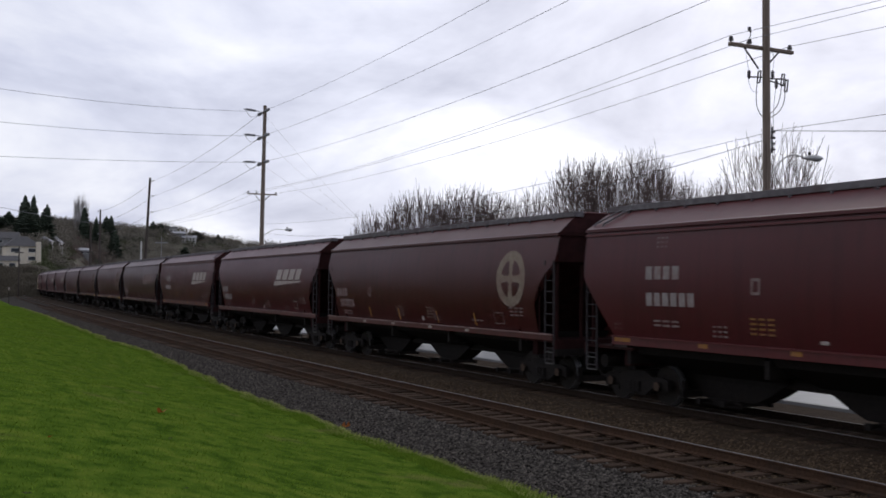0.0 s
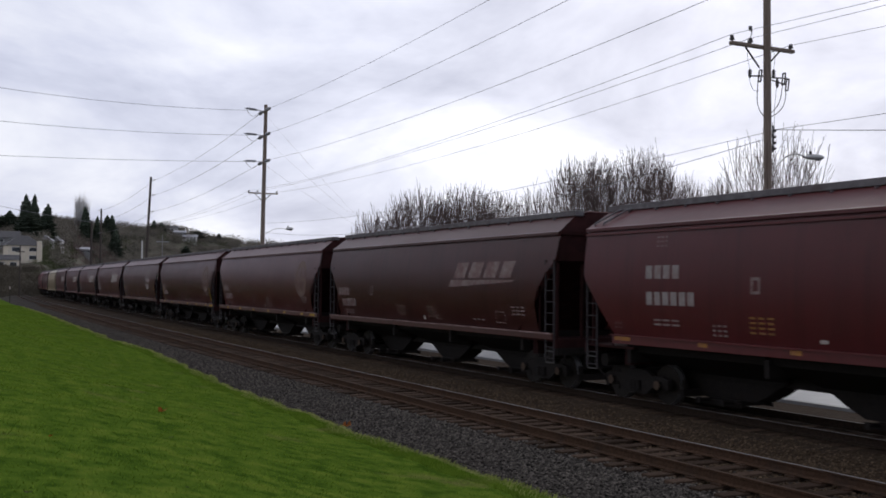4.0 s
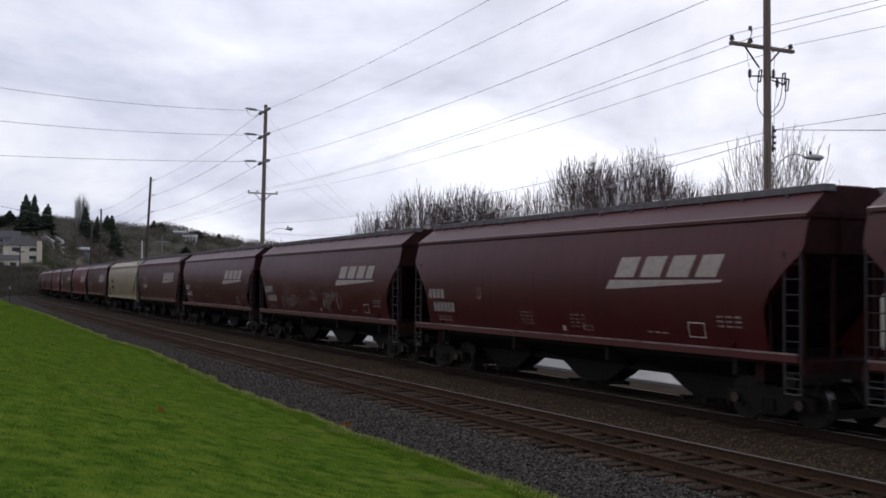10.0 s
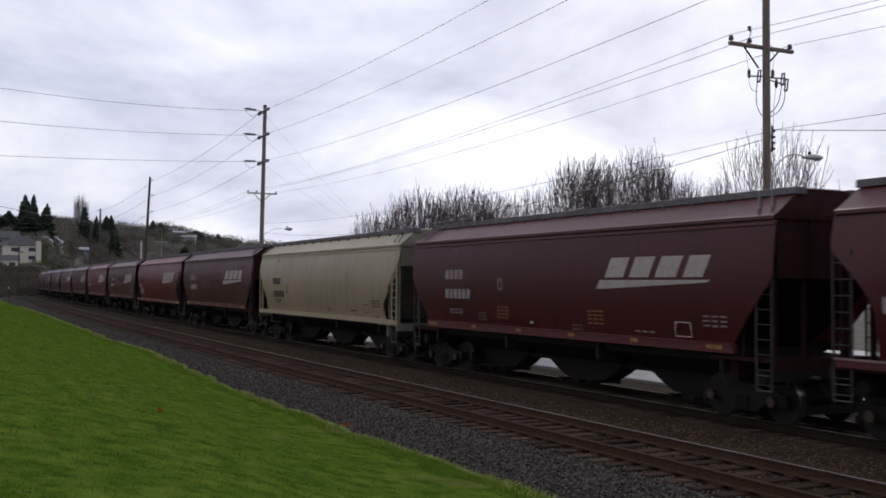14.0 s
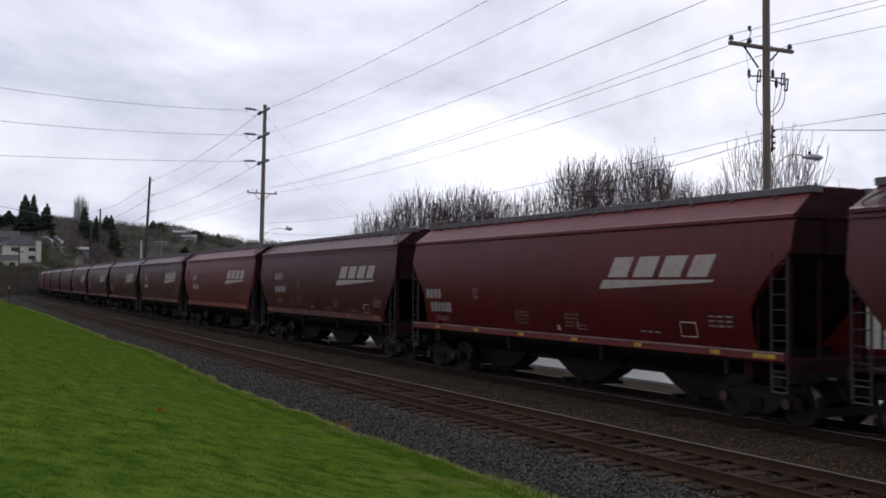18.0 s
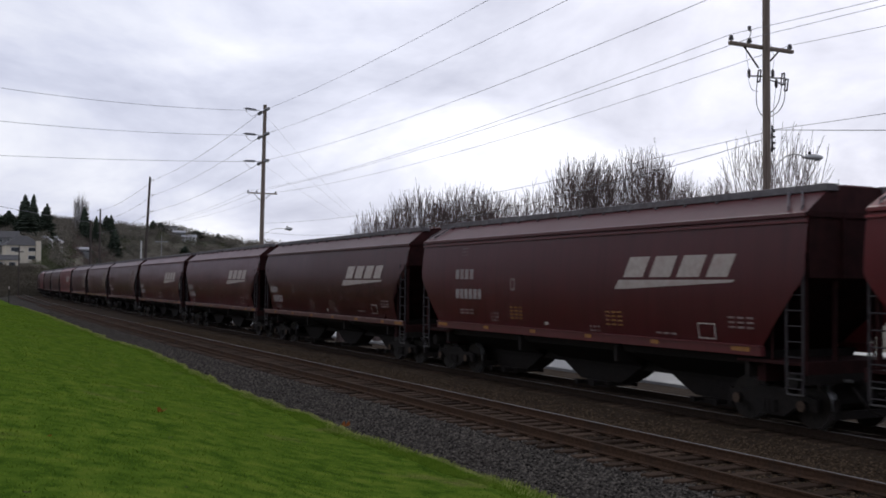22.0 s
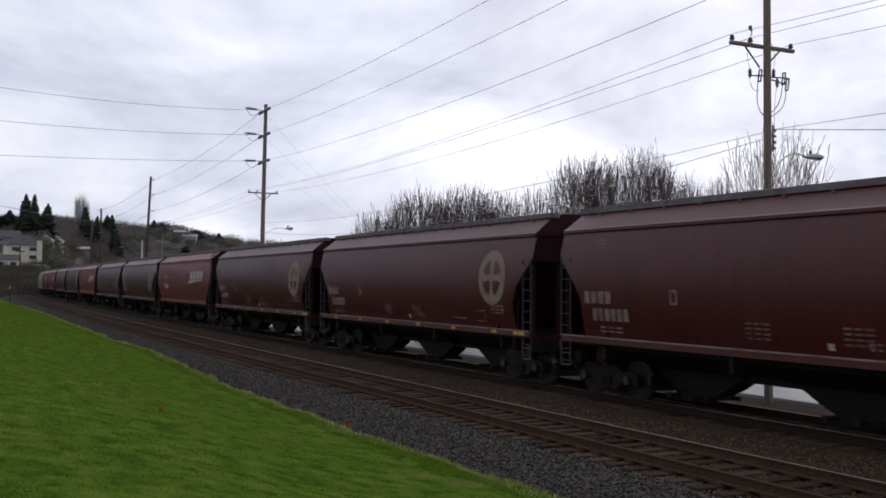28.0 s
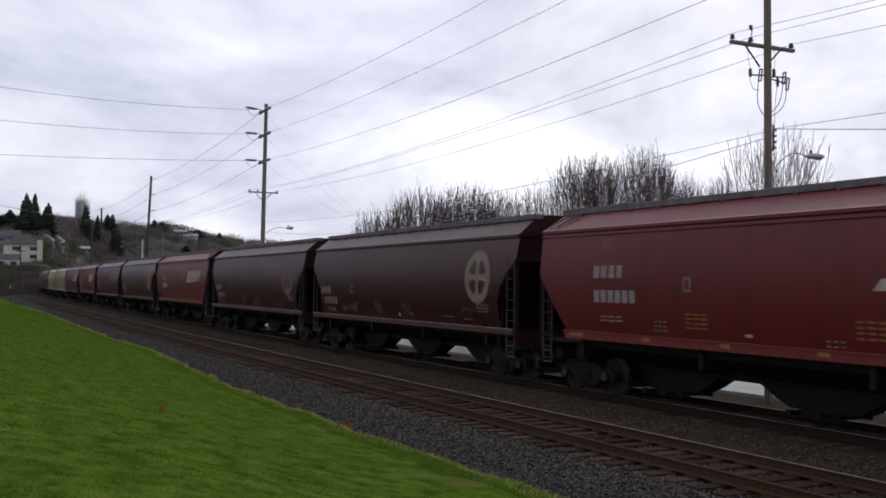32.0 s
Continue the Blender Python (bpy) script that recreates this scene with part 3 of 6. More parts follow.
def roof_shell(bm, kind, half):
    sec = []
    w = side_y(CHORD, shape(kind))
    pts = [(w + 0.075, CHORD - 0.05), (w + 0.075, CHORD + 0.02), (w + 0.01, CHORD + 0.05), (0.80, TOP - 0.06), (0.55, TOP)]
    sec = [(-y, z) for y, z in pts] + [(y, z) for y, z in reversed(pts)]
    inset = [0, 0, 0, 0.10, 0.10]
    inset = inset + inset[::-1]
    ends = []
    for sg in (-1, 1):
        ends.append([bm.verts.new((sg * (half - 0.02 - i), y, z)) for (y, z), i in zip(sec, inset)])
    n = len(sec)
    for i in range(n - 1):
        bm.faces.new((ends[0][i], ends[1][i], ends[1][i + 1], ends[0][i + 1]))
    caps = [bm.faces.new(ends[0]), bm.faces.new(ends[1][::-1])]
    bmesh.ops.recalc_face_normals(bm, faces=bm.faces)
    for f in caps:
        f.material_index = 1


def chord_rib(bm, kind, half):
    """The second ridge below the roof edge."""
    w = side_y(CHORD - 0.12, shape(kind))
    box_bm(bm, -half, half, -w - 0.05, -w, CHORD - 0.16, CHORD - 0.11)
    box_bm(bm, -half, half, w, w + 0.05, CHORD - 0.16, CHORD - 0.11)


def end_wall(bm, kind, half, sg):
    """Upright end sheet with two stiffeners."""
    low = 3.42 if kind != "new" else 2.95
    w = side_y(CHORD, "new") - 0.05
    x = sg * (half - 0.06)
    box_bm(bm, *sorted((x, x - sg * 0.015)), -w, w, low, CHORD)
    for y in (-0.5, 0.5):
        box_bm(bm, min(x, x + sg * 0.05), max(x, x + sg * 0.05), y - 0.04, y + 0.04, low, CHORD)


def slope_sheet(bm, kind, half, sg):
    """The steep floor of the end bay."""
    low = 3.42 if kind != "new" else 2.95
    w = side_y(CHORD, "new") - 0.05
    x, xb = sg * (half - 0.06), sg * (half - 2.15)
    vs = [bm.verts.new(q) for q in ((x, w, low), (x, -w, low), (xb, -1.48, SILL - 0.1), (xb, 1.48, SILL - 0.1))]
    bmesh.ops.solidify(bm, geom=[bm.faces.new(vs)], thickness=0.015 * sg)


def sill_reach(kind, half):
    """The newer cars' sill ends at the tip of the side sheet; the others' runs on under the end bay."""
    return half - 1.16 if kind == "new" else half - 0.15


def sill_beam(bm, kind, half, sgn):
    y, e, z = sgn * 1.52, sill_reach(kind, half), SIDE_LOW[kind]
    box_bm(bm, -e, e, min(y - sgn * 0.06, y + sgn * 0.05), max(y - sgn * 0.06, y + sgn * 0.05), z - SILL_DEEP[kind], z)


def sill_ledge(bm, kind, half, sgn):
    y, e, z = sgn * 1.572, sill_reach(kind, half), SIDE_LOW[kind]
    box_bm(bm, -e, e, min(y, y + sgn * 0.042), max(y, y + sgn * 0.042), z - 0.024, z + 0.014)


def hopper(bm, kind):
    """One discharge hopper: a wide funnel that narrows below the centre sill to its outlet."""
    a, b = (1.36, 0.58) if kind == "old" else (1.62, 0.85)
    rings = [(2.28, 1.42, SILL), (2.24, 1.30, 1.20), (1.98, 0.72, 0.95), (a + 0.26, 0.33, 0.76), (a, 0.31, 0.64), (0.5 * (a + b), 0.30, 0.42), (b, 0.29, 0.25)]
    prev = None
    for lx, ly, z in rings:
        r = [bm.verts.new(p) for p in ((-lx, -ly, z), (lx, -ly, z), (lx, ly, z), (-lx, ly, z))]
        if prev:
            for i in range(4):
                bm.faces.new((prev[i], prev[(i + 1) % 4], r[(i + 1) % 4], r[i]))
        prev = r
    bm.faces.new(prev)
    bmesh.ops.recalc_face_normals(bm, faces=bm.faces)


def outlet(bm):
    """Sliding gate in its frame, with the capstan shafts that open it."""
    box_bm(bm, -0.50, 0.50, -0.42, 0.42, 0.14, 0.26, 0.02)
    box_bm(bm, -0.62, 0.62, -0.47, -0.42, 0.12, 0.22)
    box_bm(bm, -0.62, 0.62, 0.42, 0.47, 0.12, 0.22)
    for x in (-0.38, 0.38):
        tube_bm(bm, (x, -0.78, 0.22), (x, -0.5, 0.22), 0.05, n=8)
        box_bm(bm, x - 0.07, x + 0.07, -0.82, -0.76, 0.15, 0.29, 0.01)


def centre_sill(bm, half):
    box_bm(bm, -half + 0.1, half - 0.1, -0.24, 0.24, 0.655, 1.12)
    for x in (-6.72, -2.25, 2.25, 6.72):
        box_bm(bm, x - 0.06, x + 0.06, -1.45, 1.45, 0.95, 1.32)


def platform(bm, half, sg):
    a, b = sg * (half - 0.05), sg * (half - 1.9)
    box_bm(bm, min(a, b), max(a, b), -1.5, 1.5, SILL_LOW - 0.06, SILL_LOW)
    c = sg * (half + 0.02)
    box_bm(bm, min(a, c), max(a, c), -1.55, 1.55, SILL_LOW - 0.22, SILL_LOW + 0.03)
    e = sg * (half - 1.42)
    box_bm(bm, e - 0.12, e + 0.12, -1.3, 1.3, 0.88, SILL_LOW - 0.06)


def end_post(bm):
    box_bm(bm, -0.035, 0.035, -0.035, 0.035, SILL_LOW, 3.42)


def stanchion(bm):
    tube_bm(bm, (0, 0, SILL_LOW), (0, 0, 2.75), 0.028, n=6)


def ladder(bm, kind, half, sg, sgn):
    foot = SILL_LOW - (0.05 if kind == "tan" else 0.55)
    x0, x1 = sg * (half - 0.08), sg * (half - 0.50)
    y = sgn * 1.545
    for x in (x0, x1):
        box_bm(bm, x - 0.02, x + 0.02, y - 0.02, y + 0.02, foot, 3.45)
    for k in range(9):
        z = foot + 0.05 + (3.35 - foot) / 8.6 * k
        tube_bm(bm, (x0, y, z), (x1, y, z), 0.014, n=5)


def running_board(bm, half, sgn):
    y0, y1 = sorted((sgn * 0.62, sgn * 0.92))
    box_bm(bm, -half + 0.05, half - 0.05, y0, y1, 4.635, 4.785, 0.012)


def hatch_trough(bm, half):
    box_bm(bm, -half + 0.12, half - 0.12, -0.46, 0.46, 4.70, 4.78, 0.02)
    for k in range(5):
        x = (k - 2) * half * 0.38
        box_bm(bm, x - 1.1, x + 1.1, -0.48, 0.48, 4.78, 4.80, 0.008)
        for d in (-0.9, 0, 0.9):
            box_bm(bm, x + d - 0.03, x + d + 0.03, -0.52, 0.52, 4.795, 4.81)


def bracket(bm):
    box_bm(bm, -0.014, 0.014, -0.99, -0.90, 4.57, 4.64)


def roof_strap(bm, kind, sg, half):
    """Slanting grab iron on the roof near an end."""
    x = sg * (half - 0.9)
    for d in (-0.18, 0.18):
        path_tube(bm, [(x + d, -0.90, 4.68), (x + d + sg * 0.12, -1.02, 4.62), (x + d + sg * 0.50, -1.40, 4.33), (x + d + sg * 0.50, -1.42, 4.25)], 0.022)


def sill_step(bm):
    """Stirrup step hung below a corner of the sill."""
    path_tube(bm, [(-0.2, -1.54, SILL_LOW), (-0.2, -1.54, 0.72), (0.2, -1.54, 0.72), (0.2, -1.54, SILL_LOW)], 0.018)
    tube_bm(bm, (-0.2, -1.54, 1.02), (0.2, -1.54, 1.02), 0.014, n=6)


def angle_cock(bm):
    """Brake pipe end with its bent handle."""
    path_tube(bm, [(0.30, -0.55, 0.98), (0.0, -0.58, 0.98), (-0.18, -0.62, 0.86)], 0.035)
    tube_bm(bm, (0.05, -0.58, 1.0), (0.05, -0.80, 1.08), 0.016, n=6)


def coupler(bm, sg):
    box_bm(bm, *sorted((0.0, sg * 0.75)), -0.11, 0.11, 0.78, 1.0, 0.02)
    box_bm(bm, *sorted((sg * 0.45, sg * 0.80)), -0.20, 0.16, 0.70, 1.06, 0.04)


def air_hose(bm, sg):
    pts = [(0, -0.35, 0.85), (sg * 0.25, -0.36, 0.62), (sg * 0.45, -0.33, 0.42), (sg * 0.62, -0.25, 0.36)]
    path_tube(bm, pts, 0.03)


def cut_lever(bm, sg):
    path_tube(bm, [(0, -0.2, 1.0), (0, -1.25, 1.02), (sg * 0.12, -1.35, 0.80)], 0.016)


def side_frame(bm):
    """Cast truck side frame with its arch, openings and spring nest."""
    out = [(-1.20, 0.36), (-1.20, 0.60), (-0.95, 0.66), (-0.62, 0.64), (-0.38, 0.76), (0.38, 0.76), (0.62, 0.64), (0.95, 0.66), (1.20, 0.60), (1.20, 0.36),
           (0.98, 0.34), (0.66, 0.40), (0.36, 0.20), (-0.36, 0.20), (-0.66, 0.40), (-0.98, 0.34)]
    f = bm.faces.new([bm.verts.new((x, -0.06, z)) for x, z in out])
    r = bmesh.ops.extrude_face_region(bm, geom=[f])
    bmesh.ops.translate(bm, verts=[v for v in r["geom"] if isinstance(v, bmesh.types.BMVert)], vec=(0, 0.12, 0))
    bmesh.ops.recalc_face_normals(bm, faces=bm.faces)
    for x in (-0.14, 0.0, 0.14):
        tube_bm(bm, (x, -0.09, 0.28), (x, -0.09, 0.52), 0.06, n=8)
    for x in (-0.89, 0.89):
        tube_bm(bm, (x, -0.16, 0.457), (x, -0.05, 0.457), 0.11, n=10)


def bolster(bm):
    box_bm(bm, -0.2, 0.2, -1.05, 1.05, 0.40, 0.78, 0.03)
    box_bm(bm, -0.34, 0.34, -0.95, 0.95, 0.22, 0.34)


def brake_beam(bm):
    box_bm(bm, -0.06, 0.06, -0.85, 0.85, 0.24, 0.40)
    for y in (-0.75, 0.75):
        box_bm(bm, -0.05, 0.05, y - 0.05, y + 0.05, 0.24, 0.62)


def brake_gear(bm, sg):
    """Step, drop plate and brake rigging under the end platform."""
    box_bm(bm, *sorted((sg * 0.02, -sg * 0.10)), -1.50, 1.50, 0.92, 1.12)
    box_bm(bm, *sorted((-sg * 0.15, -sg * 0.75)), -0.55, 0.55, 0.52, 0.92)
    tube_bm(bm, (-sg * 0.55, -1.35, 0.95), (-sg * 0.55, -0.55, 0.95), 0.16, n=12)


def wheelset(bm):
    tube_bm(bm, (0, -1.0, 0), (0, 1.0, 0), 0.085, n=10)
    for y in (-0.7535, 0.7535):
        tube_bm(bm, (0, y - 0.062, 0), (0, y + 0.062, 0), 0.4572, n=28)
        tube_bm(bm, (0, y - 0.07 * (1 if y < 0 else -1) * -1 - 0.012, 0), (0, y - 0.07 * (1 if y < 0 else -1) * -1 + 0.012, 0), 0.485, n=28)
        for k in range(3):
            a = k * 2.094
            tube_bm(bm, (0.25 * math.cos(a), y - 0.075, 0.25 * math.sin(a)), (0.25 * math.cos(a), y + 0.075, 0.25 * math.sin(a)), 0.05, n=8)


def polish_treads(bm):
    """Mark the running surface of each wheel, worn bright by the rail."""
    bm.normal_update()
    for f in bm.faces:
        c = f.calc_center_median()
        if math.hypot(c.x, c.z) > 0.44 and abs(f.normal.y) < 0.2:
            f.material_index = 1


def wheelset_worn(bm):
    wheelset(bm)
    polish_treads(bm)


def side_frame_worn(bm):
    """The side frame with its bearing end caps marked."""
    side_frame(bm)
    bm.normal_update()
    for f in bm.faces:
        if f.normal.y < -0.9 and f.calc_center_median().y < -0.15:
            f.material_index = 1


# ---- lettering and marks on the camera's side, 4 mm proud of the sheet ----


def patch(bm, poly, kind, lift=0.004):
    """A flat mark with corners (x, z) laid on the bulging side."""
    k = shape(kind)
    cut = bmesh.new()
    cut.faces.new([cut.verts.new((x, 0, z)) for x, z in poly])
    lo, hi = min(z for _, z in poly), max(z for _, z in poly)
    n = int((hi - lo) / 0.14)
    for i in range(1, n + 1):
        bmesh.ops.bisect_plane(cut, geom=cut.verts[:] + cut.edges[:] + cut.faces[:], plane_co=(0, 0, lo + (hi - lo) * i / (n + 1)), plane_no=(0, 0, 1))
    made = {}
    for v in cut.verts:
        made[v] = bm.verts.new((v.co.x, -side_y(v.co.z, k) - lift, v.co.z))
    for f in cut.faces:
        nf = bm.faces.new([made[v] for v in f.verts])
        nf.normal_update()
        if nf.normal.y > 0:
            nf.normal_flip()
    cut.free()


def bars(bm, kind, x, z, w, h, slant=0.0):
    patch(bm, [(x, z), (x + w, z), (x + w + slant, z + h), (x + slant, z + h)], kind)


def logo_wedge(bm, kind):
    patch(bm, [(2.40, 2.70), (2.80, 2.70), (6.45, 2.86), (6.55, 2.915), (2.58, 2.915)], kind)


def logo_block(bm, kind, k):
    bars(bm, kind, 2.76 + k * 0.965, 2.975, 0.74 if k < 3 else 0.66, 0.475, 0.24)


def ring_emblem(bm, kind, cx, cz=2.97):
    """A broad ring and a cross in one sheet: four windows are left open."""
    k, n, radii = shape(kind), 48, (0.0, 0.17, 0.31, 0.54, 0.67, 0.80)
    rings = []
    for r in radii[1:]:
        rings.append([])
        for i in range(n):
            a = 2 * math.pi * i / n
            x, z = cx + r * math.cos(a), cz + r * math.sin(a)
            rings[-1].append(bm.verts.new((x, -side_y(z, k) - 0.004, z)))
    mid = bm.verts.new((cx, -side_y(cz, k) - 0.004, cz))
    for i in range(n):
        j = (i + 1) % n
        bm.faces.new((mid, rings[0][i], rings[0][j]))
        q = (i + 0.5) % 12
        for m in range(len(rings) - 1):
            if m == 1 and 2.1 < q < 9.9 or m == 0 and 3.4 < q < 8.6:
                continue
            bm.faces.new((rings[m][i], rings[m + 1][i], rings[m + 1][j], rings[m][j]))
    bmesh.ops.recalc_face_normals(bm, faces=bm.faces)
    for f in bm.faces:
        if f.normal.y > 0:
            f.normal_flip()


def marks_row(bm, kind, x, z, n, w, h, step):
    """A row of plain bars as wide as its characters."""
    for k in range(n):
        bars(bm, kind, x + k * step, z, w, h)


def small_print(bm, kind, x, z, rows, w):
    for r in range(rows):
        for k in range(3):
            bars(bm, kind, x + k * w / 3, z - r * 0.10, w / 3 - 0.07, 0.045)


def outline_box(bm, kind, x, z, w, h, t=0.03):
    bars(bm, kind, x, z, w, t)
    bars(bm, kind, x, z + h - t, w, t)
    bars(bm, kind, x, z + t, t, h - 2 * t)
    bars(bm, kind, x + w - t, z + t, t, h - 2 * t)


def scrawl(bm, kind, x0, w, z0, h, seed):
    """Looping spray-paint outline."""
    rng = random.Random(seed)
    knots, x = [], x0
    while x < x0 + w:
        # one swelling letter: up, over, and back down with a loose loop
        wide, tall = rng.uniform(0.22, 0.5), rng.uniform(0.65, 1.1)
        loop = [(x + wide * rng.uniform(-0.1, 0.9), z0 + h * tall * v + rng.uniform(-0.06, 0.06)) for v in rng.sample((0.0, 0.15, 0.4, 0.55, 0.75, 0.9, 1.0), rng.randint(4, 7))]
        knots += loop
        x += wide * rng.uniform(0.8, 1.2)
    pts = []
    for i in range(1, len(knots) - 2):
        p0, p1, p2, p3 = (Vector(q) for q in knots[i - 1:i + 3])
        for k in range(5):
            t = k / 5
            q = 0.5 * (2 * p1 + (p2 - p0) * t + (2 * p0 - 5 * p1 + 4 * p2 - p3) * t * t + (3 * p1 - p0 - 3 * p2 + p3) * t ** 3)
            pts.append((q.x, min(max(q.y, 1.56), 2.75)))
    for (xa, za), (xb, zb) in zip(pts[:-1], pts[1:]):
        d = Vector((xb - xa, zb - za))
        if d.length < 0.02:
            continue
        nx, nz = -d.y / d.length * 0.015, d.x / d.length * 0.015
        patch(bm, [(xa - nx, za - nz), (xb - nx, zb - nz), (xb + nx, zb + nz), (xa + nx, za + nz)], kind, 0.006)


# kind, paint, mark, mark material, reflectors (none, dull, bright, stripes), scrawl
CONSIST = [
    ("new", "maroon", "logo", "white", "dull", 0), ("old", "brown", "ring", "emblem", "stripes_dull", 0), ("old", "maroon", "logo", "white", "none", 0),
    ("new", "maroon", "logo", "white", "dull", 0), ("old", "dull", "logo", "faded", "none", 0), ("old", "brown", "ring", "faded", "bright", 0),
    ("old", "brown", "ring", "faded", "bright", 0), ("old", "brown", "ring", "emblem", "stripes", 0), ("old", "maroon", "logo", "white", "none", 0),
    ("old", "maroon", "logo", "white", "none", 1), ("old", "maroon", "logo", "white", "none", 0), ("new", "maroon", "logo", "white", "dull", 0),
    ("tan", "tan", "plain", "dark", "none", 0), ("new", "maroon", "logo", "white", "bright", 0), ("old", "red", "logo", "white", "bright", 0),
    ("new", "maroon", "logo", "white", "dull", 0), ("new", "red", "logo", "white", "dull", 0), ("new", "maroon", "logo", "white", "dull", 0),
    ("old", "brown", "logo", "white", "dull", 0), ("old", "maroon", "logo", "white", "dull", 0), ("old", "maroon", "logo", "white", "dull", 2),
    ("old", "brown", "ring", "faded", "none", 0), ("old", "brown", "ring", "emblem", "bright", 0), ("old", "brown", "ring", "emblem", "bright", 0),
    ("new", "red", "logo", "white", "dull", 0), ("old", "dull", "ring", "emblem", "none", 3), ("old", "dull", "ring", "faded", "none", 0),
    ("new", "red", "logo", "white", "dull", 0), ("old", "dull", "ring", "emblem", "none", 0), ("old", "maroon", "logo", "faded", "none", 0),
    ("new", "red", "logo", "white", "dull", 0), ("old", "maroon", "logo", "white", "none", 0), ("tan", "tan", "plain", "dark", "none", 0),
    ("tan", "tan", "plain", "dark", "none", 0), ("old", "maroon", "logo", "white", "none", 0), ("old", "brown", "ring", "faded", "none", 0),
    ("new", "maroon", "logo", "white", "dull", 0), ("old", "maroon", "logo", "white", "none", 0), ("old", "brown", "ring", "faded", "none", 0),
]
# where the gap behind each car lies on the line at the start
GAPS = [-22.07, -40.81, -59.51, -77.63, -96.24, -115.07, -133.69, -152.44, -171.19, -190.01, -208.72, -226.78, -245.48, -263.77, -282.37, -300.58,
        -318.69, -336.83, -355.30, -373.91, -392.61, -411.07, -429.68, -448.27, -466.65, -485.29, -503.90]
while len(GAPS) < len(CONSIST):
    GAPS.append(GAPS[-1] - (18.15 if CONSIST[len(GAPS)][0] == "new" else 18.6))
LETTER = {"white": letter_white, "faded": letter_faded, "emblem": letter_emblem, "dark": letter_dark}
WORDS = {"maroon": "maroon", "brown": "faded brown", "dull": "grey-brown", "red": "bright oxide-red", "tan": "pale tan"}
MARKS = {"logo": "a slanted {} logo", "ring": "a round {} cross emblem", "plain": "{} numbering"}
CARS, WHEELS = [], {-1: [], 1: []}


def travelled(t):
    """Metres that the train has run at t seconds."""
    return 13.8737 * t + 0.003385 * t * t - 0.000151 * t ** 3


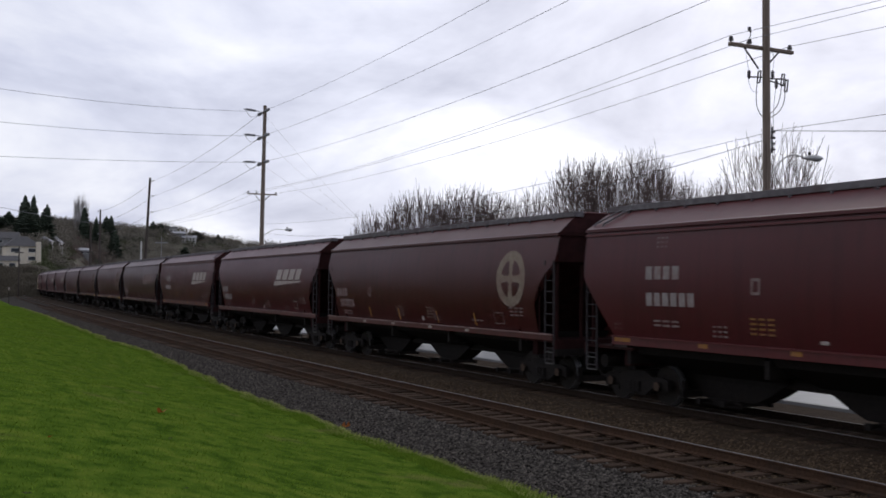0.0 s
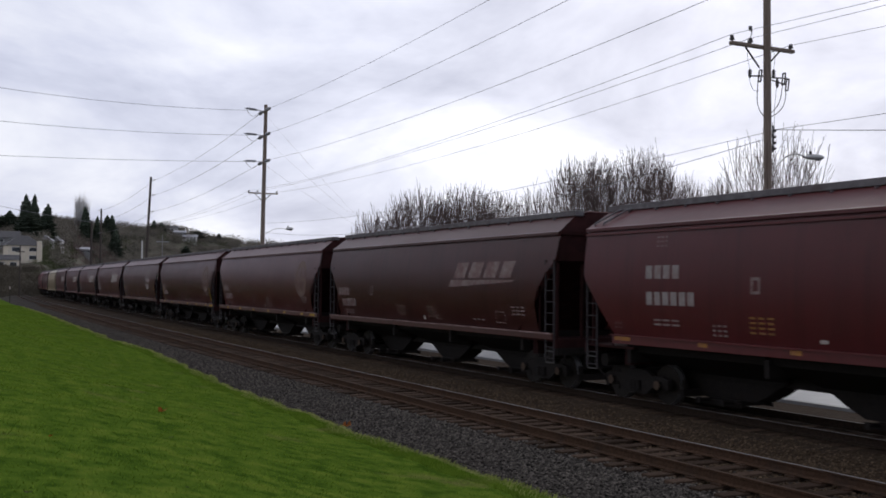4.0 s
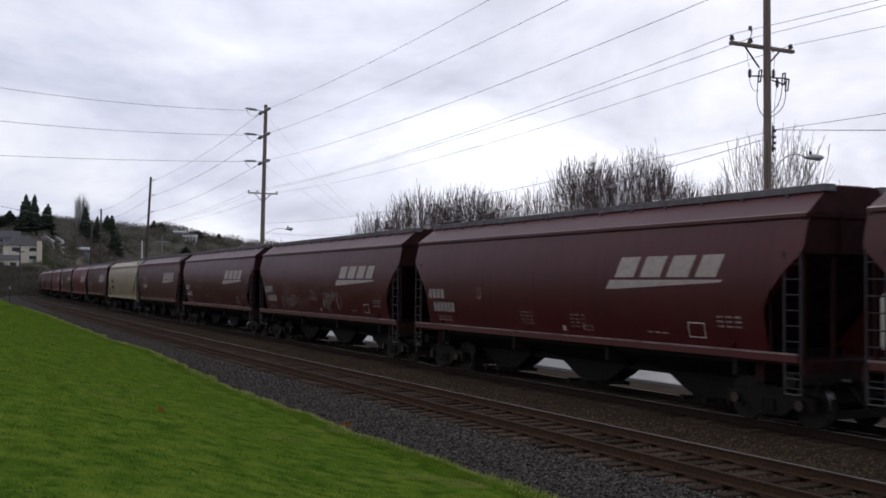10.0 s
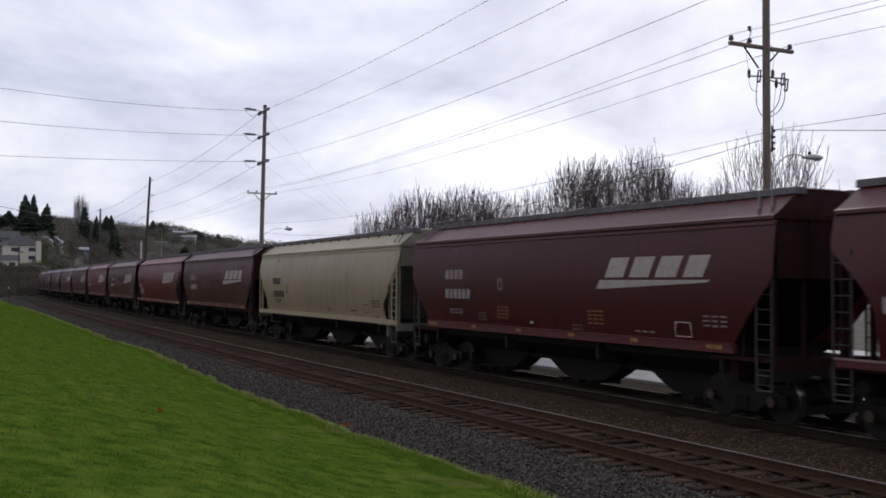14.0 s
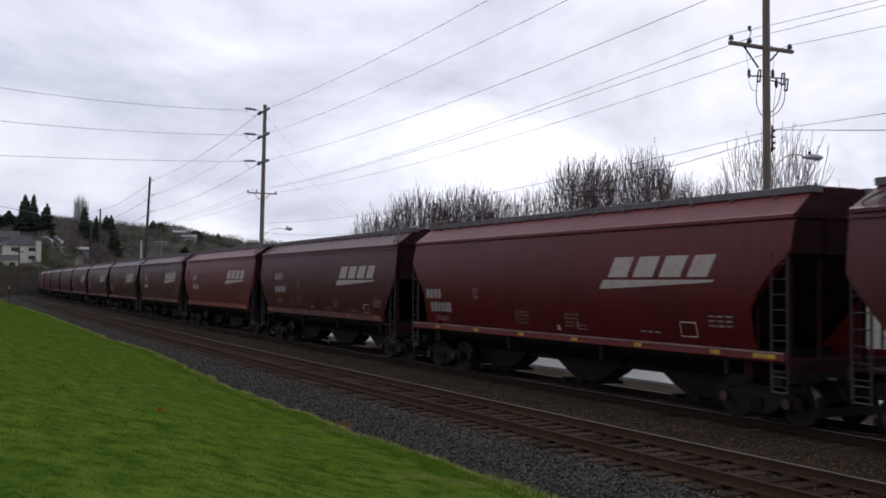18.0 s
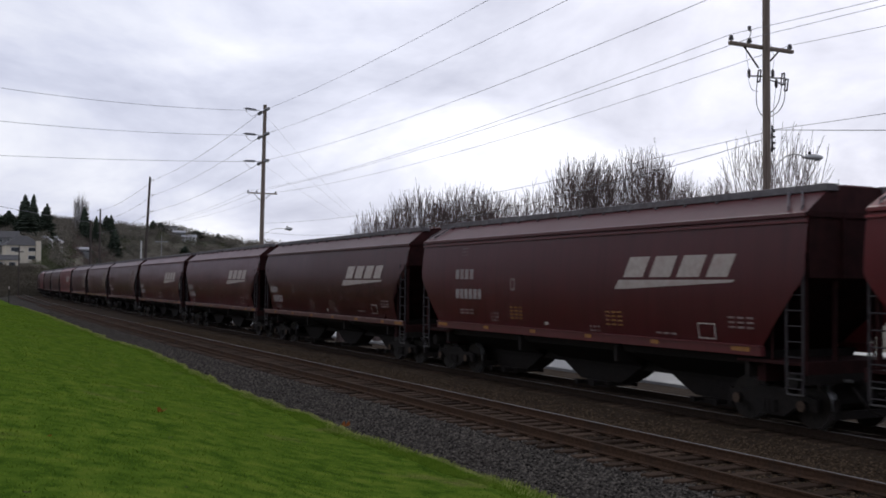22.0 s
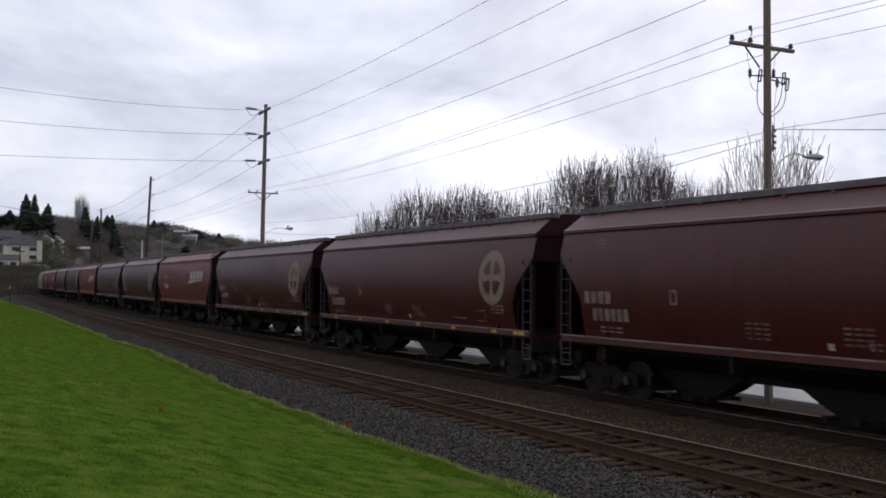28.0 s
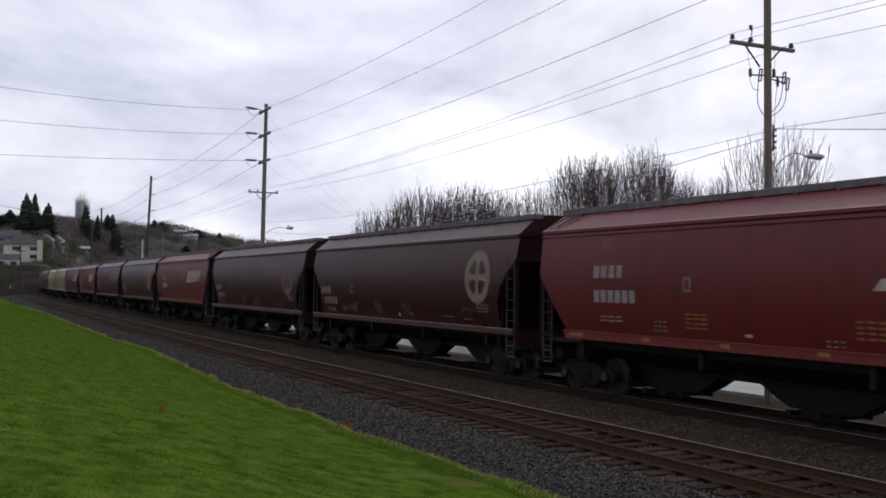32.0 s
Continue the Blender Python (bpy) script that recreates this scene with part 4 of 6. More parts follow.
def make_car(i):
    kind, colour, mark, ink, refl, spray = CONSIST[i]
    long = (GAPS[i - 1] if i else GAPS[0] + 18.15) - GAPS[i]
    half = round((long - 1.36) / 2, 2) if kind != "tan" else 8.65
    paint, letters = PAINT[colour], LETTER[ink]
    # tone of the end bays: soot with their shade painted in
    grime_shade = soot_shade_tan if kind == "tan" else soot_shade
    tone = {"white": "white", "faded": "faded", "emblem": "cream", "dark": "black"}[ink]
    car = tagged(new("hopper_car"), f"{WORDS[colour]} covered hopper railcar with {MARKS[mark].format(tone)}" + (", scrawled" if spray else ""),
                 "railcar", "covered hopper cars of the train")
    key = f"{kind}{half}"

    def add(name, maker, mat, label="", at=None, parent=None, tag=""):
        return part(name, shared(f"{name}_{key}{tag}", maker), mat, parent or car, label, at)
    for sgn in (-1, 1):
        add("side_sheet", lambda bm: side_sheet(bm, kind, half, sgn), paint, tag=sgn)
        add("side_sill", lambda bm: sill_beam(bm, kind, half, sgn), paint, tag=sgn)
        add("sill_ledge", lambda bm: sill_ledge(bm, kind, half, sgn), ledge_dust_sheen if kind == "old" else paint, "dusty ledge along the sill with a painted highlight" if kind == "old" else "", tag=sgn)
        add("running_board", lambda bm: running_board(bm, half, sgn), board_steel, "dark steel running board", tag=sgn)
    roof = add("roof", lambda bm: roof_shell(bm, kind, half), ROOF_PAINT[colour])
    # roof ends share the tone that holds soot and painted shade
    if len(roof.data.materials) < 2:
        roof.data.materials.append(grime_shade)
    if kind != "old":
        add("roof_ridge", lambda bm: chord_rib(bm, kind, half), paint)
    add("hatch_trough", lambda bm: hatch_trough(bm, half), paint)
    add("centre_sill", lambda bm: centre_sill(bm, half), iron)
    for k in range(13 if kind == "old" else 15):
        x = -half + 1.0 + k * (2 * half - 2.0) / (12 if kind == "old" else 14)
        part("bracket", shared("bracket", bracket), board_steel, car, at=(x, 0, 0))
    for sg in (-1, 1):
        add("end_sheet", lambda bm: end_wall(bm, kind, half, sg), grime_shade, "sooty end sheet with the gap's shade painted in", tag=sg)
        add("slope_sheet", lambda bm: slope_sheet(bm, kind, half, sg), grime_shade, tag=sg)
        add("end_platform", lambda bm: platform(bm, half, sg), grime_shade, tag=sg)
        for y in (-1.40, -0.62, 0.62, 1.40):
            part("end_post", shared("end_post", end_post), grime_shade, car, at=(sg * (half - 0.16), y, 0))
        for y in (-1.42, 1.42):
            part("stanchion", shared("stanchion", stanchion), grime_shade, car, at=(sg * (half - 1.0), y, 0))
        if kind != "old":
            add("roof_grab", lambda bm: roof_strap(bm, kind, sg, half), board_steel, tag=sg)
        for sgn in (-1, 1):
            add("ladder", lambda bm: ladder(bm, kind, half, sg, sgn), paint if kind == "tan" else ladder_steel, tag=f"{sg}{sgn}")
        at = (sg * (half + 0.0), 0, 0)
        part("sill_step", shared("sill_step", sill_step), worn_steel, car, at=(sg * (half - 0.29), 0, 0))
        part("angle_cock", shared("angle_cock", angle_cock), worn_steel, car, at=(sg * (half - 0.1), 0, 0))
        part("coupler", shared(f"coupler{sg}", lambda bm: coupler(bm, sg)), iron, car, at=at)
        part("air_hose", shared(f"air_hose{sg}", lambda bm: air_hose(bm, sg)), iron, car, at=at)
        part("cut_lever", shared(f"cut_lever{sg}", lambda bm: cut_lever(bm, sg)), iron, car, at=at)
        truck = part("truck", shared("truck", bolster), iron, car, "cast steel two-axle truck", at=(sg * (half - 1.42), 0, 0))
        for sgn in (-1, 1):
            part("side_frame", two_tone("side_frame", side_frame_worn, iron, dull_steel), iron, truck, at=pose(0, sgn * 1.0, 0, 0, 0, 0 if sgn < 0 else 180))
        part("brake_gear", shared(f"brake_gear{sg}", lambda bm: brake_gear(bm, sg)), iron, car, at=(sg * half, 0, 0))
        for ax in (-1, 1):
            part("brake_beam", shared("brake_beam", brake_beam), iron, truck, at=(ax * 1.42, 0, 0))
            WHEELS[ax].append(part("wheelset", two_tone("wheelset", wheelset_worn, wheel_steel, polished_steel), wheel_steel, truck, "worn steel wheels on an axle", at=(ax * 0.89, 0, 0.4572)))
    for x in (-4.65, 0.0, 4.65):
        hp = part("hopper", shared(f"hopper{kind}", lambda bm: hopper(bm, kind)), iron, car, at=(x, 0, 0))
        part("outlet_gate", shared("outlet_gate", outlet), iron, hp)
    if mark == "logo":
        logo = add("logo", lambda bm: logo_wedge(bm, kind), letters, f"{tone} tapering logo wedge", tag="l")
        for k in range(4):
            add("logo_block", lambda bm: logo_block(bm, kind, k), letters, parent=logo, tag=f"l{k}")
    if mark == "ring":
        add("emblem", lambda bm: ring_emblem(bm, kind, 4.6 if i == 7 else 6.4), letter_ghost if ink == "faded" else letter_number if i == 7 else letters, f"{tone} ring emblem with a cross", tag=f"r{i == 7}")
    x0 = -half + (1.2 if kind == "old" else 2.48)
    zt = {"old": 2.32, "new": 2.94, "tan": 2.72}[kind]

    def marks(bm):
        wide = kind != "old"
        marks_row(bm, kind, x0, zt, 4, 0.23 if wide else 0.22, 0.30, 0.31 if wide else 0.29)
        marks_row(bm, kind, x0 + (0.02 if wide else 0.3), zt - (0.60 if wide else 0.42), 6, 0.215 if wide else 0.19, 0.30, 0.285 if wide else 0.25)
    add("numbering", marks, letter_dark if ink == "dark" else letter_number if ink == "white" else letter_faded, tag="n")["kind"] = "stuff"

    def prints(bm):
        small_print(bm, kind, x0 + (0.55 if kind == "old" else 0.25), 1.72 if kind == "old" else 1.98, 2, 0.95)
        small_print(bm, kind, 6.3, 2.12, 3, 0.8)
        small_print(bm, kind, 1.3, 1.74, 2, 0.5)
        small_print(bm, kind, 3.9, 1.70, 1, 0.8)
        small_print(bm, kind, x0 + 0.35, 3.86, 3, 0.42)
        if kind == "new":
            small_print(bm, kind, -3.7, 1.92, 3, 0.5)
            small_print(bm, kind, -half + 1.25, 1.86, 2, 0.32)
    add("small_lettering", prints, letter_faded if ink != "dark" else letter_dark, tag="p")["kind"] = "stuff"
    if kind == "new":
        add("white_square", lambda bm: bars(bm, kind, -0.8, 1.72, 0.20, 0.07), letter_white, tag="w")
    else:
        add("white_square", lambda bm: bars(bm, kind, 0.34, 1.60, 0.16, 0.13), letter_white, tag="w")
    if kind != "tan":
        for x in ((-2.6, 2.0) if kind == "new" else (-1.75, 0.75)):
            add("instruction_panel", lambda bm: small_print(bm, kind, x, 2.12 if kind == "new" else 2.0, 4, 0.75), panel_orange if kind == "new" else letter_ghost, tag=f"i{x}")["kind"] = "stuff"
    add("placard_frame", lambda bm: outline_box(bm, kind, 5.35, 1.66, 0.55, 0.34), letter_white if ink == "white" else letter_faded, tag="f")
    gx, gz = (-half + 5.85, 2.62) if kind == "new" else (-half + 4.5, 2.34)
    add("route_box", lambda bm: outline_box(bm, kind, gx, gz, 0.26, 0.34, 0.06), letter_faded, tag="g")
    low = SIDE_LOW[kind]
    if refl in ("dull", "bright"):
        for k in range(7):
            x = -6.62 + k * 2.63 if k < 6 else min(7.95, sill_reach(kind, half) - 0.45)
            if kind == "new" and k == 0:
                x -= 0.2
            wide = 0.30 if k == (0 if kind == "new" else 6) else 0.14
            part("reflector", shared(f"reflector{wide}", lambda bm: box_bm(bm, -wide, wide, -0.004, 0, -0.125, -0.035)), reflector if refl == "bright" else reflector_dull, car,
                 at=(x, -1.572 if kind == "new" else -1.574, low))
    if i in (6, 7):
        add("reflector", lambda bm: patch(bm, [(-7.13, 1.57), (-7.04, 1.57), (-7.25, 2.49), (-7.34, 2.49)], kind), reflector, tag="y")
        add("reflector", lambda bm: patch(bm, [(7.74, 1.56), (7.83, 1.56), (7.51, 2.45), (7.42, 2.45)], kind), reflector, tag="z")
    if refl.startswith("stripes"):
        for k, x in enumerate((-4.2, -1.55, 1.5, 4.1)):
            add("reflector", lambda bm: bars(bm, kind, x, 1.56, 0.09, 0.38, -0.05), reflector if refl == "stripes" else reflector_dull, tag=f"u{k}")
            part("reflector", shared("reflector_white", lambda bm: box_bm(bm, -0.12, 0.12, -0.004, 0, -0.12, -0.04)), letter_white, car, "white strip on the sill", at=(x - 0.35, -1.574, low))
    if spray:
        def paint_tag(bm):
            if spray == 1:
                scrawl(bm, kind, -5.0, 2.8, 1.68, 0.62, 4)
                scrawl(bm, kind, -1.0, 0.9, 2.1, 0.32, 5)
                scrawl(bm, kind, 0.6, 2.4, 1.72, 0.70, 6)
            elif spray == 2:
                scrawl(bm, kind, 0.8, 1.0, 1.75, 0.45, 8)
            else:
                scrawl(bm, kind, -5.2, 1.5, 1.62, 0.35, 9)
        add("spray_tag", paint_tag, letter_number if spray == 1 else letter_faded, "pale spray-painted outlines", tag=f"s{spray}")["kind"] = "stuff"
    CARS.append((car, GAPS[i] + long / 2))
    return car


for i in range(len(CONSIST)):
    make_car(i)


# ---- poles and wires along the street ----
POLES = [(-21.93 - 56.75 * k, 21.62 + 2.36 * k) for k in (-1, 0, 1)] + [(-135.75, 25.8), (-192.1, 28.85)]
POLE_LEAN = [0.0, -0.02, 0.22, 0.72, 0.0]     # sideways, metres at the top
WIRE_Z = [16.48, 14.53, 12.43]
WIRE_B = [15.45, 13.8, 11.58]


def build_pole(k, x, y):
    base = -0.6
    tall = k in (0, 1, 2)
    top = (16.9, 16.9, 16.4, 15.9)[k]
    pole = tagged(new("utility_pole"), "weathered wooden utility pole with a crossarm and insulators" if tall else "dark wooden utility pole far down the line",
                  "utility pole", "poles along the street")
    pole.location = (x, y, base)
    wood = pole_wood if k < 2 else pole_dark
    bm = bmesh.new()
    lean = POLE_LEAN[k + 1]
    tube_bm(bm, (0, 0, 0), (0.45 * lean, 0.89 * lean, top - base), 0.125 if k == 0 else 0.20, 0.095 if k == 0 else 0.14, 14)
    part("shaft", bm, wood, pole)
    z = (9.68 if k == 0 else 9.87) - base
    mid = -0.10 if k == 0 else 0.12
    if k <= 1:
        bm = bmesh.new()
        box_bm(bm, -0.16, -0.04, mid - 1.22, mid + 1.22, z - 0.05, z + 0.05, 0.01)
        part("crossarm", bm, wood, pole)
        for sg in (-1, 1):
            bm = bmesh.new()
            tube_bm(bm, (-0.10, mid + sg * 0.65, z - 0.06), (-0.12, mid + sg * 0.10, z - 0.60), 0.026, n=6)
            part("brace", bm, iron, pole)
        for o in (-1.15, -0.46, 1.11):
            o += mid
            bm = bmesh.new()
            tube_bm(bm, (-0.10, o, z + 0.05), (-0.10, o, z + 0.10), 0.02, n=6)
            tube_bm(bm, (-0.10, o, z + 0.09), (-0.10, o, z + 0.15), 0.075, 0.065, n=10)
            tube_bm(bm, (-0.10, o, z + 0.15), (-0.10, o, z + 0.21), 0.045, 0.06, n=10)
            part("insulator", bm, pole_iron, pole)
    for wz in (WIRE_B if k == 0 else WIRE_Z):
        h = wz - base - 0.45 * max(0, k - 1)
        bm = bmesh.new()
        if k == 2:
            tube_bm(bm, (0.3, 0.6, h - 0.05), (0.55, 1.15, h), 0.045, n=6)
        elif k == 1:
            # dead-end strings along the line, one on each side of the shaft
            for sg in (-1, 1):
                a, b = Vector((sg * 0.15, 0.12, h - 0.05)), Vector((sg * 1.7, 0.12 - sg * 0.07, h - 0.10))
                tube_bm(bm, a, b, 0.05, n=8)
                for j in range(6):
                    q = a.lerp(b, 0.3 + 0.11 * j)
                    tube_bm(bm, q, q + (b - a) * 0.05, 0.13, 0.10, n=10)
        else:
            tube_bm(bm, (0, 0, h - 0.12), (0, -0.45, h - 0.02), 0.03, n=6)
            for j in range(4):
                tube_bm(bm, (0, -0.18 - 0.09 * j, h - 0.075 + 0.02 * j), (0, -0.22 - 0.09 * j, h - 0.066 + 0.02 * j), 0.085, 0.085, n=10)
        part("post_insulator", bm, porcelain, pole)
    return pole


POLE_OBJECTS = [build_pole(k, *POLES[k + 1]) for k in (0, 1, 2, 3)]


def cord(pts, r, n=5):
    """One connected tube along points."""
    verts, faces = [], []
    for i, p in enumerate(pts):
        d = (pts[min(i + 1, len(pts) - 1)] - pts[max(i - 1, 0)]).normalized()
        t = d.cross(Vector((0, 0, 1))) if abs(d.z) < 0.95 else d.orthogonal()
        t.normalize()
        b = d.cross(t)
        for k in range(n):
            u = 2 * math.pi * k / n
            verts.append(p + (t * math.cos(u) + b * math.sin(u)) * r)
        if i:
            faces += [((i - 1) * n + k, (i - 1) * n + (k + 1) % n, i * n + (k + 1) % n, i * n + k) for k in range(n)]
    return verts, faces


def wire(a, b, sag, r, label="thin overhead power line", n=24):
    a, b = Vector(a), Vector(b)
    pts = []
    for i in range(n + 1):
        u = i / n
        p = a.lerp(b, u)
        p.z -= sag * 4 * u * (1 - u)
        pts.append(p)
    return tagged(new("overhead_wire", mesh_of("overhead_wire", *cord(pts, r), wire_mat)), label, "wire", "overhead wires")


SIDE = [(0, -0.45), (0, -0.45), (0.1, 0.1), (0.5, 1.1), (0, 0)]      # where the high lines hang at each pole
for k in range(-1, 3):
    (xa, ya), (xb, yb) = POLES[k + 1], POLES[k + 2]
    (da, ea), (db, eb) = SIDE[k + 1], SIDE[k + 2]
    for za, zb in zip(WIRE_B if k < 1 else WIRE_Z, WIRE_B if k < 0 else WIRE_Z):
        wire((xa + da, ya + ea, za - 0.45 * max(0, k - 1)), (xb + db, yb + eb, zb - 0.45 * max(0, k)), 0.55, 0.0105 + 0.005 * max(0, k))
    if k == 1:
        for o, z in ((-1.03, 10.0), (-0.34, 10.0), (1.23, 10.0)):
            wire((xa - 0.1, ya + o, z), (xb + 0.3, yb + o * 0.5 + 0.6, 10.2), 0.5, 0.009)
# the three crossarm lines, then the two low cables, on both sides of the near pole
XM, XB, XA = POLES[0], POLES[1], POLES[2]
for o, z_off, z_near, sag in ((-1.25, 8.6, 9.93, 0.60), (-0.56, 9.49, 9.89, 0.45), (1.01, 8.75, 9.86, 0.60)):
    wire((XM[0] - 0.1, XM[1] + o, z_off), (XB[0] - 0.1, XB[1] + o, z_near), 0.6, 0.0075)
    wire((XB[0] - 0.1, XB[1] + o, z_near), (XA[0] - 0.1, XA[1] + o + 0.22, 10.0), sag, 0.0085)
wire((XM[0], XM[1] + 0.2, 7.39), (XB[0], XB[1] + 0.2, 7.3), 0.5, 0.008)
wire((XM[0], XM[1] + 0.2, 2.88), (XB[0], XB[1] + 0.2, 7.3), 0.9, 0.011, "thicker sagging overhead cable")
wire((XB[0], XB[1] + 0.2, 7.27), (XA[0], XA[1] + 0.2, 7.5), 0.6, 0.008)
wire((XB[0], XB[1] + 0.2, 7.10), (XA[0], XA[1] + 0.2, 6.8), 1.2, 0.010)


# ---- bare trees across the street ----


def bare_tree(x, y, radius, height, stems, seed, label="leafless spreading tree with many upright twigs", open_crown=False):
    """A short trunk; limbs fan out and up, throw off shoots, and end in fine twigs that fill a ragged dome."""
    rng = random.Random(seed)
    verts, faces = [], []
    far = math.hypot(x, y) / 60
    height *= 0.92
    focus = Vector((0, 0, -0.10 * height))
    belt = 0.50 * height
    fine = 0.0082 * max(far, 1.0)
    rag = [rng.uniform(0.88, 1.10) for _ in range(12)]

    def stick(a, b, r0, r1, n):
        d = (b - a).normalized()
        t = d.orthogonal().normalized()
        w = d.cross(t)
        k0 = len(verts)
        for c, r in ((a, r0), (b, r1)):
            for q in range(n):
                u = 2 * math.pi * q / n
                verts.append(c + (t * math.cos(u) + w * math.sin(u)) * r)
        faces.extend((k0 + q, k0 + (q + 1) % n, k0 + n + (q + 1) % n, k0 + n + q) for q in range(n))

    def outside(p, reach):
        a = rag[int((math.atan2(p.y, p.x) + math.pi) / 6.2832 * 12) % 12]
        top = max(0.0, (p.z - belt) / (height - belt))
        return math.hypot(p.x, p.y) / radius > a * reach * math.sqrt(max(0.0, 1 - (top / reach) ** 2.2)) or p.z > height * reach

    def grow(p, d, r, length, depth):
        step = (0.42, 0.34, 0.30, 0.26)[depth] * (1.15 if open_crown else 1.0)
        run, since = 0.0, 0.0
        reach = rng.gauss(0.95, 0.07)
        while run < length:
            away = (p - focus).normalized()
            wob = Vector((rng.gauss(0, 1), rng.gauss(0, 1), rng.gauss(0, 0.6)))
            d = (d + away * (0.10 if depth else 0.05) + Vector((0, 0, 0.07)) + wob * (0.045, 0.04, 0.03, 0.025)[depth]).normalized()
            e = p + d * step
            r1 = max(fine, r * (0.93, 0.90, 0.88, 0.86)[depth])
            stick(p, e, r, r1, 5 if r > 0.03 else 3)
            p, r = e, r1
            run += step
            since += step
            if outside(p, reach):
                return
            gap = (0.47, 0.50, 0.58, 9.9)[depth] * (1.25 if open_crown else 1.0)
            if since > gap and depth < 3:
                since = rng.uniform(0, 0.25) * gap
                az = rng.uniform(0, 6.283)
                t = d.orthogonal().normalized()
                side = (t * math.cos(az) + d.cross(t) * math.sin(az))
                nd = (d + side * rng.uniform(0.35, 0.65)).normalized()
                if nd.z < 0.15:
                    nd.z = rng.uniform(0.15, 0.5)
                    nd.normalize()
                grow(p, nd, max(fine, r * (0.55, 0.62, 0.70)[depth]), (height * 0.42, 1.9, 1.0)[depth] * rng.uniform(0.6, 1.25), depth + 1)

    fork = Vector((0, 0, 0.20 * height))
    limbs = max(7, int(stems * (0.44 if open_crown else 0.62)))
    for k in range(limbs):
        a = 2.4 * k + rng.random() * 0.6
        u = math.sqrt((k + 0.5) / limbs)
        tilt = u * math.atan2(radius, 0.40 * height)
        d = Vector((math.cos(a) * math.sin(tilt), math.sin(a) * math.sin(tilt), math.cos(tilt)))
        grow(fork + Vector((0, 0, rng.uniform(-0.05, 0.1) * height)), d, (0.046 if open_crown else 0.032) * far * rng.uniform(0.8, 1.2), height, 0)
    tree = tagged(new("bare_tree"), label, "tree", "bare trees beyond the train")
    tree.location = (x, y, -0.5)
    bm = bmesh.new()
    tube_bm(bm, (0, 0, 0), (0, 0, 0.24 * height), 0.26, 0.20, 12)
    part("trunk", bm, bark_mat, tree)
    part("crown", mesh_of("crown", verts, faces, bark_mat), bark_mat, tree)
    return tree


bare_tree(-54.6, 21.4, 1.7, 6.2, 12, 10)
bare_tree(-53.6, 23.2, 2.4, 8.0, 22, 1)
bare_tree(-52.4, 25.2, 2.8, 9.2, 30, 2)
bare_tree(-51.2, 27.3, 2.8, 9.5, 30, 3)
bare_tree(-50.2, 29.2, 2.3, 9.1, 20, 9)
bare_tree(-47.4, 29.7, 1.9, 9.2, 18, 4, "small leafless tree with thin forking twigs")
bare_tree(-45.0, 31.6, 2.9, 10.9, 28, 5, "large leafless tree with a broad twiggy dome")
bare_tree(-43.4, 33.9, 2.8, 11.2, 26, 6)
bare_tree(-45.6, 38.4, 2.2, 10.2, 20, 7)
bare_tree(-44.8, 40.6, 2.0, 10.0, 18, 11)
bare_tree(-29.8, 29.7, 2.9, 9.9, 36, 8, "leafless tree with open forking limbs behind the pole", True)


# ---- fittings on the nearer poles, street lamps, more wires ----
PB, PA = POLES[1], POLES[2]


def arc(a, b, droop, out=0.0, n=14):
    """A hanging lead from a to b that sags and bows outward."""
    a, b = Vector(a), Vector(b)
    pts = []
    for i in range(n + 1):
        u = i / n
        q = a.lerp(b, u)
        q.z -= droop * math.sin(math.pi * u)
        q.y += out * math.sin(math.pi * u)
        pts.append(q)
    return pts


def lead(pole, pts, r=0.011):
    part("drop_wire", mesh_of("drop_wire", *cord(pts, r), wire_dark), wire_dark, pole)


